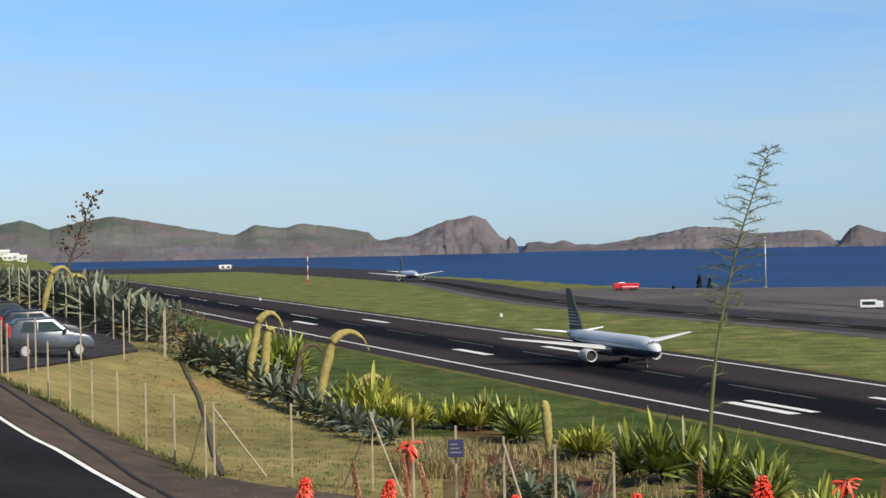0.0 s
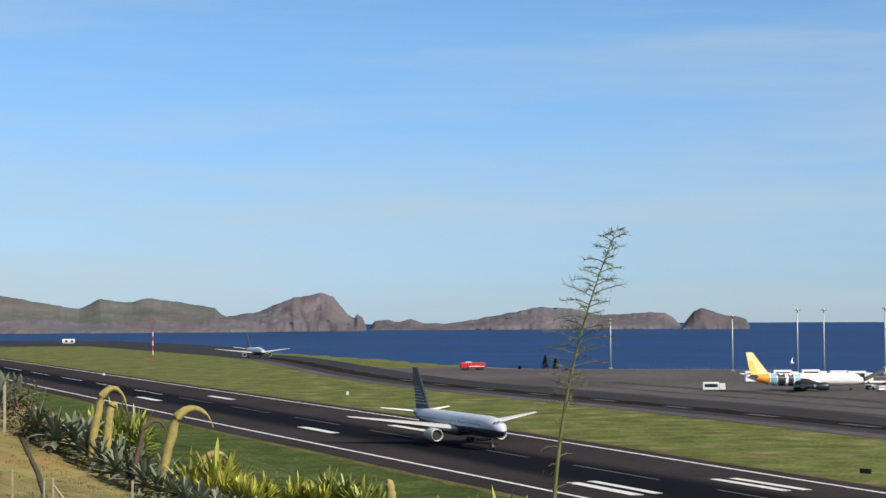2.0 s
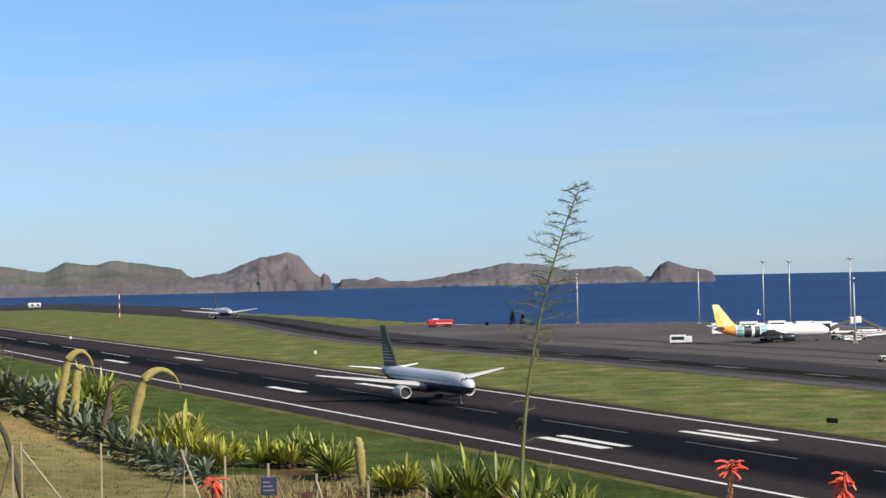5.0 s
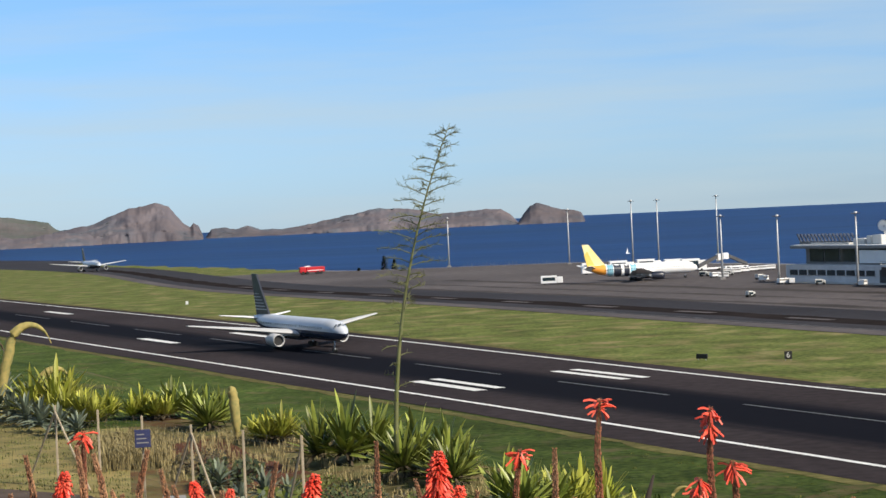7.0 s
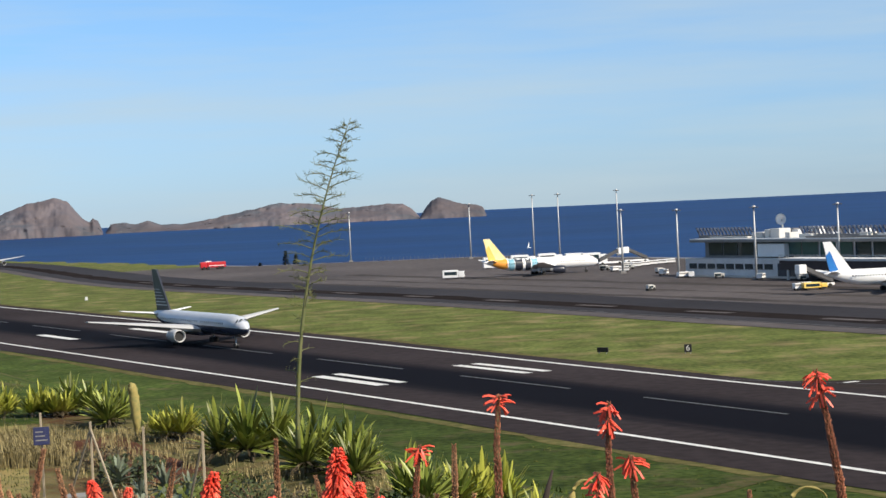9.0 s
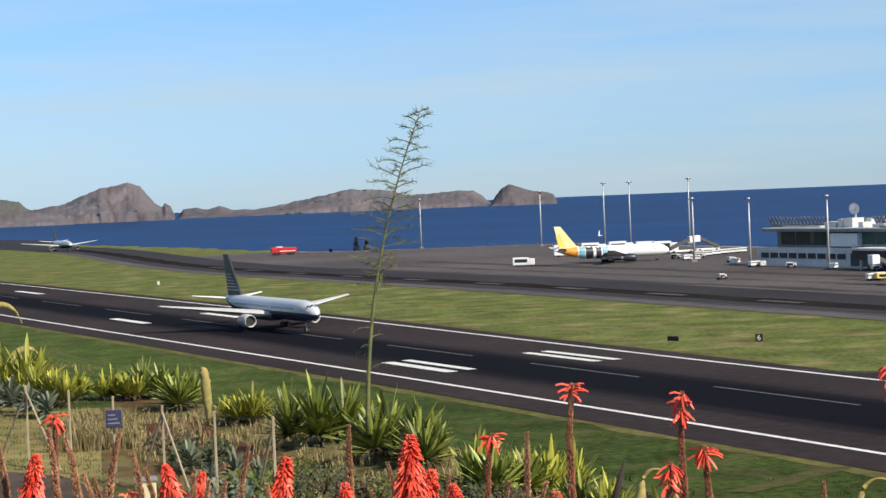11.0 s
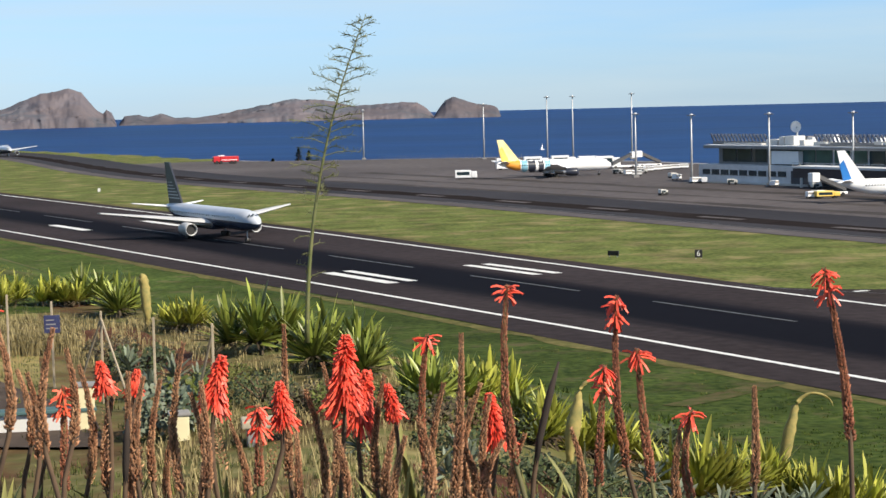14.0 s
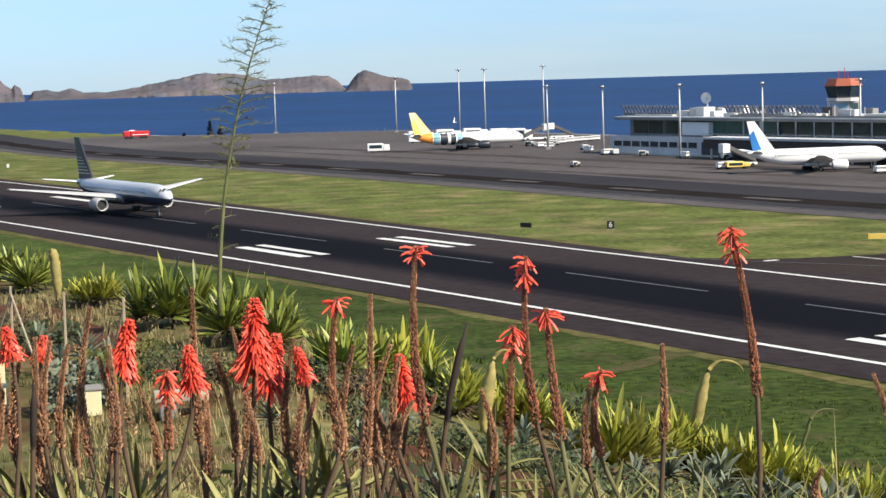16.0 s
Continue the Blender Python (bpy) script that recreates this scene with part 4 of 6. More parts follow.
DARKLEAF = mat("deep green leaves", (0.022, 0.036, 0.011), (0.05, 0.065, 0.02), 2, 0.8, rnd=0.5)
DARKWEED = mat("bank weeds", (0.0624, 0.0819, 0.0234), (0.117, 0.117, 0.039), 2, 0.8, rnd=0.5, spec=0.1)
BUSH = mat("dark bush leaves", (0.0468, 0.0468, 0.0195), (0.078, 0.0585, 0.0312), 2, 0.8, rnd=0.5)


def on(az, r, dz=0.0):
    p = spot(az, r)
    p.z = height(p.x, p.y) + dz
    return p


def meet(az, el, dz=0.0):
    """Where a sight line meets the ground."""
    r = 12.0
    while r < 250:
        p = spot(az, r)
        if height(p.x, p.y) > EYE.z + r * math.tan(radians(el)):
            break
        r += 0.25
    return on(az, r, dz)


def blade_mesh(name, length, width, curve, material, fold=0.25, seg=6):
    """A pointed leaf along +x that bends downwards, with a folded middle."""
    bm = bmesh.new()
    rows = []
    for i in range(seg + 1):
        s = i / seg
        w = width * (0.55 + 0.9 * s) * (1 - s) ** 0.6 if s > 0.25 else width * (0.5 + 1.05 * s)
        x, z = length * s * (1 - 0.25 * curve * s), -length * curve * 0.55 * s * s
        if i == seg:
            rows.append([bm.verts.new((x, 0, z))])
        else:
            rows.append([bm.verts.new((x, -w / 2, z + w * fold)), bm.verts.new((x, 0, z)), bm.verts.new((x, w / 2, z + w * fold))])
    for a, b in zip(rows, rows[1:]):
        if len(b) == 3:
            for k in (0, 1):
                bm.faces.new((a[k], b[k], b[k + 1], a[k + 1]))
        else:
            for k in (0, 1):
                bm.faces.new((a[k], b[0], a[k + 1]))
    me = bpy.data.meshes.new(name)
    for f in bm.faces:
        f.smooth = True
    bm.to_mesh(me)
    bm.free()
    me.materials.append(material)
    return me


def rosette(name, p, meshes, n, lo, hi, label, category, group, seed, lift=0.0):
    rng = random.Random(seed)
    t = empty(name, Matrix.Translation(p), label, category, group)
    for i in range(n):
        s = i / (n - 1)
        o = new("leaf", meshes[i % len(meshes)])
        o.parent = t
        el = radians(hi + (lo - hi) * s ** 0.8 + rng.uniform(-7, 7))
        k = rng.uniform(0.8, 1.12)
        o.matrix_local = (Matrix.Translation((0, 0, lift * (1 - s))) @ Matrix.Rotation(i * 2.39996 + rng.uniform(-0.2, 0.2), 4, "Z") @ Matrix.Rotation(-el, 4, "Y") @ Matrix.Rotation(rng.uniform(-0.4, 0.4), 4, "X") @ Matrix.Scale(k, 4))
    return t


def clump(name, p, meshes, heads, n, inner, lo, hi, label, group, seed):
    """A plant of several leaf heads that grow together: upright sword leaves over shorter ones and a withered skirt,
    dark also for the shade there.
    """
    rng = random.Random(seed)
    t = empty(name, Matrix.Translation(p), label, "plant", group)
    short, skirt = bmesh.new(), bmesh.new()

    def add(bm, me, m):
        n0 = len(bm.verts)
        bm.from_mesh(me)
        bm.verts.ensure_lookup_table()
        bmesh.ops.transform(bm, matrix=m, verts=bm.verts[n0:])

    for x, y, size in heads:
        out = math.atan2(y, x)
        at = Matrix.Translation((x, y, 0.12 * size)) @ (Matrix.Rotation(out, 4, "Z") @ Matrix.Rotation(0.22 * math.hypot(x, y), 4, "Y") @ Matrix.Rotation(-out, 4, "Z"))
        for i in range(n):
            f = i / (n - 1)
            o = new("leaf", meshes[i % len(meshes)])
            o.parent = t
            el = radians(hi + (lo - hi) * f ** 0.85 + rng.uniform(-6, 6))
            o.matrix_local = at @ Matrix.Translation((0, 0, 0.25 * (1 - f) * size)) @ Matrix.Rotation(i * 2.39996 + rng.uniform(-0.25, 0.25), 4, "Z") @ Matrix.Rotation(-el, 4, "Y") @ Matrix.Rotation(rng.uniform(-0.5, 0.5), 4, "X") @ Matrix.Scale(size * rng.uniform(0.8, 1.1), 4)
        for i in range(inner):
            el = radians(lo + (hi - lo) * rng.random() ** 0.9)
            add(short, meshes[i % len(meshes)], at @ Matrix.Rotation(rng.uniform(0, math.tau), 4, "Z") @ Matrix.Rotation(-el, 4, "Y") @ Matrix.Rotation(rng.uniform(-0.5, 0.5), 4, "X") @ Matrix.Scale(size * rng.uniform(0.5, 0.95), 4))
        for i in range(26):
            add(skirt, meshes[-1], at @ Matrix.Translation((0, 0, 0.12)) @ Matrix.Rotation(rng.uniform(0, math.tau), 4, "Z") @ Matrix.Rotation(radians(rng.uniform(-8, 28)), 4, "Y") @ Matrix.Scale(size * rng.uniform(0.4, 0.7), 4))
    tagged(part("inner_foliage", short, meshes[0].materials[0], t), kind="stuff")
    tagged(part("dead_leaves", skirt, DEADLEAF, t, "withered leaves at the foot, dark also for the shade there"), kind="stuff")
    return t


SWORDS = [blade_mesh("leaf", 1.1, 0.155, c, SWORD, 0.14) for c in (0.0, 0.05, 0.14)]
SWORDSY = [blade_mesh("leaf", 0.95, 0.135, c, SWORDY, 0.14) for c in (0.0, 0.08, 0.18)]
BROADS = [blade_mesh("leaf", 0.8, 0.19, c, AGAVE, 0.2) for c in (0.1, 0.3, 0.5)]
ALOES = [blade_mesh("leaf", 0.42, 0.05, c, ALOELEAF, 0.3) for c in (-0.3, 0.1, 0.5)]

FUR = "sword-leaved clumps on the bank"
green_clump = clump("furcraea", meet(-3.14, -7.14, 0.05), SWORDS, ((0.0, -0.1, 1.05), (-0.55, 0.15, 0.9), (0.55, 0.2, 0.95)), 24, 85, 4, 84, "large clump of stiff green sword-shaped leaves", FUR, 1)
green_clump.scale = (1.25, 1.25, 1.25)
yellow_clump = clump("furcraea", meet(9.8, -11.9, 0.02), SWORDSY, ((0.0, -0.1, 1.12), (-0.4, 0.15, 0.95), (0.42, 0.1, 1.0)), 19, 100, 22, 86, "clump of yellow-green sword-shaped leaves on the bank", FUR, 2)
yellow_clump.scale = (1.15, 1.15, 1.15)
rng = random.Random(5)
for az, el, k in ((-1.0, -7.6, 1.08), (-0.1, -7.95, 0.9), (1.61, -8.95, 0.98), (2.3, -8.9, 0.8), (-7.1, -5.95, 1.0), (-8.06, -5.56, 0.95), (-14.32, -3.8, 1.5), (-13.9, -3.95, 1.2), (4.6, -9.7, 0.7)):
    copy_thing(green_clump, Matrix.Translation(meet(az, el, 0.05)) @ Matrix.Rotation(rng.uniform(0, 6), 4, "Z") @ Matrix.Scale(k / 1.25, 4))
for az, el, k in ((3.79, -9.1, 1.0), (3.0, -8.95, 0.8), (-5.07, -6.49, 0.86), (-5.5, -6.4, 0.7), (5.37, -10.1, 0.9), (6.88, -10.5, 0.92), (7.7, -10.8, 0.7), (11.0, -11.6, 0.85), (11.72, -11.65, 1.0), (12.5, -11.9, 0.8), (13.21, -12.2, 1.0), (14.0, -12.4, 0.9), (14.62, -12.5, 1.1), (15.4, -12.7, 0.85), (16.25, -12.89, 0.85), (17.3, -13.1, 0.85), (-11.54, -5.45, 1.6), (-11.2, -5.6, 1.1), (-10.63, -5.68, 1.0), (-10.05, -5.53, 0.85), (-9.05, -5.55, 0.85), (-8.6, -5.6, 0.75)):
    copy_thing(yellow_clump, Matrix.Translation(meet(az, el, 0.02)) @ Matrix.Rotation(rng.uniform(0, 6), 4, "Z") @ Matrix.Scale(k / 1.15, 4))
SPOTS = ((-17.1, 93, 1.9), (-17.5, 91, 2.0), (-17.9, 92.5, 2.2), (-18.2, 97, 2.2), (-18.5, 94, 2.2), (-18.8, 99, 2.4), (-19.1, 96.5, 2.5), (-19.45, 98, 2.5), (-19.75, 102, 2.4), (-20.1, 101, 2.3), (-20.5, 104, 2.2), (-20.9, 106, 2.0), (-21.3, 107.5, 2.0), (-21.7, 110, 2.0), (-19.3, 104, 2.4), (-18.6, 103, 2.4), (-22.1, 112, 2.0))
agave = rosette("agave", meet(-16.0, -3.9, 0.4), BROADS, 30, -5, 85, "blue-grey agave rosette with broad pointed leaves", "plant", "agaves on the bank", 3, 0.2)
agave.scale = (1.7, 1.7, 1.7)
for az, el, k in ((-15.5, -4.0, 1.7), (-15.1, -4.25, 1.4), (-14.7, -4.5, 1.35), (-15.2, -3.9, 1.6), (-14.3, -4.75, 1.3), (-13.9, -4.9, 1.3), (-14.2, -4.5, 1.5), (-13.5, -5.1, 1.2), (-13.6, -4.7, 1.3), (-13.1, -5.3, 1.2), (-12.7, -5.45, 1.15), (-12.9, -5.0, 1.3), (-12.3, -5.6, 1.1), (-11.9, -5.75, 1.1), (-12.2, -5.2, 1.2), (-11.4, -5.9, 1.0), (-10.9, -6.0, 0.9),
                  (-16.5, -3.6, 1.6), (-6.3, -8.4, 0.7), (-5.6, -8.2, 0.8), (-4.9, -8.4, 0.7), (-6.9, -7.8, 0.8),
                  (12.97, -12.35, 0.85), (12.3, -12.5, 0.8), (11.5, -12.2, 0.7), (16.74, -13.2, 0.8), (13.96, -13.2, 0.8), (13.13, -13.0, 0.8), (15.76, -13.2, 0.8), (14.8, -13.0, 0.75), (12.6, -13.2, 0.7), (14.6, -13.6, 0.7), (16.2, -13.8, 0.7), (5.39, -13.0, 0.5), (5.9, -13.4, 0.5), (4.89, -12.7, 0.5), (4.4, -12.4, 0.45), (5.0, -13.5, 0.5), (6.6, -13.7, 0.45), (2.39, -11.3, 0.6), (3.07, -11.0, 0.6), (2.7, -10.6, 0.6), (-0.27, -10.3, 0.55), (3.6, -10.4, 0.6), (8.4, -11.6, 0.7), (9.2, -12.3, 0.7), (10.5, -12.5, 0.7), (7.2, -11.3, 0.7)):
    copy_thing(agave, Matrix.Translation(meet(az, el, 0.2 * k)) @ Matrix.Rotation(rng.uniform(0, 6), 4, "Z") @ Matrix.Scale(k / 1.7, 4))
for az, r, k in SPOTS:
    copy_thing(agave, Matrix.Translation(on(az, r, 0.15 * k)) @ Matrix.Rotation(rng.uniform(0, 6), 4, "Z") @ Matrix.Scale(k / 1.7, 4))


def el_z(el, r):
    return EYE.z + r * math.tan(radians(el))


def arch_spike(az, el0, el1, reach, rad, material, drop=0.4, neck=0.7, label="thick pale agave flower spike arching over"):
    """A flower spike seen from the sight angle el0 at its foot to el1 at its crest; it leans and bows by reach."""
    p = meet(az, el0)
    r = p.xy.length
    h = el_z(el1, r) - p.z
    side = Vector((math.cos(radians(az)), -math.sin(radians(az)), 0))
    pts, radii = [], []
    for i in range(25):
        s = i / 24
        if s < 0.5:
            up, out = h * 0.72 * s / 0.5, reach * (0.1 * s / 0.5 + 0.14 * (s / 0.5) ** 2)
        else:
            f = (s - 0.5) / 0.5 * radians(165 if drop > 0.2 else 125)
            up = h * (0.72 + 0.28 * math.sin(f)) if f < math.pi / 2 else h - drop * (1 - math.sin(f)) * 1.35
            out = reach * (0.24 + 0.39 * (1 - math.cos(f)))
        pts.append(side * out + Vector((0, 0, up)))
        radii.append(rad * (0.5 + 0.5 * smooth(0.05, 0.3, s)) * (1 - 0.8 * smooth(neck - 0.12, neck + 0.3, s)) * (1 - 0.5 * smooth(0.85, 1, s)))
    bm = bmesh.new()
    tube(bm, pts, radii, 10)
    for v in bm.verts:
        v.co += Vector((noise.noise(v.co * 23), noise.noise(v.co * 23 + Vector((9, 0, 0))), 0)) * rad * 0.25
    ob = part("agave_spike", bm, material, smooth=True)
    ob.matrix_world = Matrix.Translation(p)
    return tagged(ob, label, "plant", "arching agave spikes")


arch_spike(-15.05, -4.3, -2.05, 1.5, 0.17, ARCH, 1.0)
arch_spike(-14.6, -4.5, -2.5, 0.5, 0.18, ARCH, 0.5, 0.7)
arch_spike(-13.05, -5.2, -2.65, 1.9, 0.18, ARCH, 0.7)
arch_spike(-13.85, -5.0, -3.0, 1.4, 0.1, BROWNARCH, 1.0, label="withered brown agave spike arching over")
arch_spike(-12.05, -5.3, -3.95, 1.3, 0.16, ARCH, 0.5)
arch_spike(-6.3, -6.3, -4.82, -0.25, 0.15, ARCH, 0.05, 0.8, "upright stubby pale agave flower spike")
arch_spike(6.0, -10.6, -8.2, 0.7, 0.15, ARCH, 0.1, 0.42)
arch_spike(12.2, -11.2, -8.6, 1.2, 0.15, ARCH, 0.3, 0.46)
arch_spike(15.2, -12.0, -10.0, 1.15, 0.045, STALK, 0.12, label="thin withered agave spike curving over")
arch_spike(-20.9, -2.1, -0.6, 1.6, 0.16, ARCH, 1.3)
arch_spike(-20.4, -2.0, -0.85, 1.4, 0.2, ARCH, 0.4)


def flower_pole(az, r, z0, az1, el1):
    """The tall feathery flower pole that grows from a sword-leaved clump."""
    p, q = spot(az, r, z0), spot(az1, r, el_z(el1, r))
    t = empty("flower_pole", Matrix.Translation(p), "tall thin green flower pole with feathery side twigs", "plant")
    rng = random.Random(11)
    L = (q - p).length
    side = (q - p)
    pts, rad = [], []
    for i in range(17):
        s = i / 16
        pts.append(Vector((side.x * (0.12 * s + 0.88 * s ** 2.2), side.y * s, side.z * s + 0.0)))
        rad.append(0.048 * (1 - s) ** 0.9 + 0.005)
    part("stem", tube(bmesh.new(), pts, rad, 8), STALK, t, smooth=True)
    right, away = Vector((1, 0, 0)), Vector((0, 1, 0))
    n = 72
    for i in range(n):
        s = 0.2 + 0.22 * i / 7 if i < 7 else 0.43 + 0.56 * ((i - 7) / (n - 7)) ** 0.9
        k = s * 16
        a = min(int(k), 15)
        base = pts[a].lerp(pts[a + 1], k - a)
        ang = i * 2.39996 + rng.uniform(-0.4, 0.4)
        out = right * math.cos(ang) + away * math.sin(ang)
        ln = (1.3 * (1 - s) ** 0.62 * (0.28 + 0.72 * smooth(0.44, 0.64, s)) + 0.07) * rng.uniform(0.65, 1.15)
        rise, sag = rng.uniform(0.25, 0.6), rng.uniform(0.1, 0.45)
        tw = bmesh.new()
        at_f = lambda f: base + out * ln * f + Vector((0, 0, ln * (rise * f - sag * f * f)))
        tube(tw, [at_f(f) for f in (0, 0.35, 0.7, 1.0)], [0.011, 0.009, 0.007, 0.003], 4)
        full = s > 0.42
        for j in range(20 if full else 6):
            f = 0.25 + 0.75 * j / (19 if full else 5)
            b0 = at_f(min(f, 1.0))
            d = Vector((rng.uniform(-1, 1), rng.uniform(-1, 1), rng.uniform(-0.5, 1))) + out * 0.7
            tube(tw, [b0, b0 + d.normalized() * rng.uniform(0.06, 0.17)], [0.0055, 0.003], 3, caps=False)
        part("twig", tw, STALK, t)
    for i in range(16):
        s = 0.02 + 0.2 * i / 16
        b = new("bract", SWORDSY[0])
        b.parent = t
        k = s * 16
        base = pts[int(k)].lerp(pts[int(k) + 1], k - int(k))
        b.matrix_local = Matrix.Translation(base) @ Matrix.Rotation(i * 2.4, 4, "Z") @ Matrix.Rotation(radians(-62), 4, "Y") @ Matrix.Scale(0.24, 4)
    return t


flower_pole(-1.68, 41.0, el_z(-6.9, 41), 0.32, 2.68)


def candelabra(az, r, z0, h):
    t = empty("agave_bloom", Matrix.Translation(spot(az, r, z0)), "tall branched agave bloom with seed clusters", "plant")
    lean = Vector((0.55, 0, 0))
    part("stem", tube(bmesh.new(), [lean * s * h * 0.7 + Vector((0, 0, h * s)) for s in (0, 0.3, 0.6, 1)], [0.13, 0.1, 0.06, 0.025], 8), BROWNARCH, t, smooth=True)
    rng = random.Random(4)
    for i in range(22):
        s = 0.4 + 0.6 * i / 22
        b0 = lean * s * h * 0.7 + Vector((0, 0, h * s))
        a = i * 2.4
        tip = b0 + Vector((math.cos(a), math.sin(a), 0.5)) * (0.9 * (1.2 - s) + 0.15)
        bm = tube(bmesh.new(), [b0, tip], [0.03, 0.02], 5)
        for _ in range(5):
            bmesh.ops.create_icosphere(bm, subdivisions=1, radius=rng.uniform(0.05, 0.1), matrix=Matrix.Translation(tip + Vector((rng.uniform(-0.2, 0.2), rng.uniform(-0.2, 0.2), rng.uniform(-0.05, 0.2)))))
        part("side_branch", bm, BROWNARCH, t)


candelabra(-20.55, 108, height(*spot(-20.55, 108).xy), 6.0)

# ---- aloes in front of the eye ----
def scales(bm, pts, rad, n, size, rng, start=0.0, droop=0.0):
    """Small pods or florets set in a spiral round a line of points."""
    m = len(pts) - 1
    for i in range(n):
        s = start + (1 - start) * i / n
        k = s * m
        a = min(int(k), m - 1)
        c = pts[a].lerp(pts[a + 1], k - a)
        ax = (pts[a + 1] - pts[a]).normalized()
        q = i * 2.39996 + rng.uniform(-0.3, 0.3)
        u = ax.orthogonal().normalized()
        out = u * math.cos(q) + ax.cross(u) * math.sin(q)
        r = rad(s)
        d = (out + ax * droop).normalized()
        if rng.random() > (s - start) / 0.12 + 0.25:
            continue
        ln = size * rng.uniform(0.75, 1.3) * (1.2 - 0.75 * s)
        w = ln * (0.22 if droop > 0 else 0.1)
        b = c + out * r * 0.5
        tip = b + d * ln
        mid = b + d * ln * 0.5
        e1 = d.orthogonal().normalized() * w
        e2 = d.cross(e1).normalized() * w
        vs = [bm.verts.new(b)] + [bm.verts.new(mid + z) for z in (e1, e2, -e1, -e2)] + [bm.verts.new(tip)]
        for j in range(4):
            bm.faces.new((vs[0], vs[1 + j], vs[1 + (j + 1) % 4])), bm.faces.new((vs[5], vs[1 + (j + 1) % 4], vs[1 + j]))


def florets(bm, pts, n, length, rng, start=0.0, open_top=False):
    """Narrow tubular flowers that hang round the top of a spike."""
    axis = (pts[-1] - pts[0]).normalized()
    u = axis.orthogonal().normalized()
    v = axis.cross(u)
    for i in range(n):
        s = start + (1 - start) * i / n
        c = pts[0].lerp(pts[-1], s)
        q = i * 2.39996 + rng.uniform(-0.4, 0.4)
        out = u * math.cos(q) + v * math.sin(q)
        if open_top:
            d = (out + axis * rng.uniform(-1.8, 0.55)).normalized()
            ln = length * rng.uniform(0.7, 1.2)
        else:
            d = (out + axis * (-0.78 + 1.3 * max(0.0, s - 0.55) / 0.45 + rng.uniform(-0.35, 0.35))).normalized()
            ln = length * (1.25 - 1.08 * s) * rng.uniform(0.75, 1.15)
        a, m, b = c + out * 0.006, c + out * 0.006 + d * ln * 0.6, c + out * 0.006 + d * ln - axis * ln * 0.15
        e1 = d.cross(axis).normalized()
        e2 = d.cross(e1)
        w = 0.005 if open_top else 0.0043
        r1 = [bm.verts.new(a + (e1 * math.cos(k * 2.0944) + e2 * math.sin(k * 2.0944)) * w * 0.6) for k in range(3)]
        r2 = [bm.verts.new(m + (e1 * math.cos(k * 2.0944) + e2 * math.sin(k * 2.0944)) * w) for k in range(3)]
        r3 = [bm.verts.new(b + (e1 * math.cos(k * 2.0944) + e2 * math.sin(k * 2.0944)) * w * 0.8) for k in range(3)]
        for p, t in ((r1, r2), (r2, r3)):
            for k in range(3):
                bm.faces.new((p[k], p[(k + 1) % 3], t[(k + 1) % 3], t[k]))
        bm.faces.new(r3)


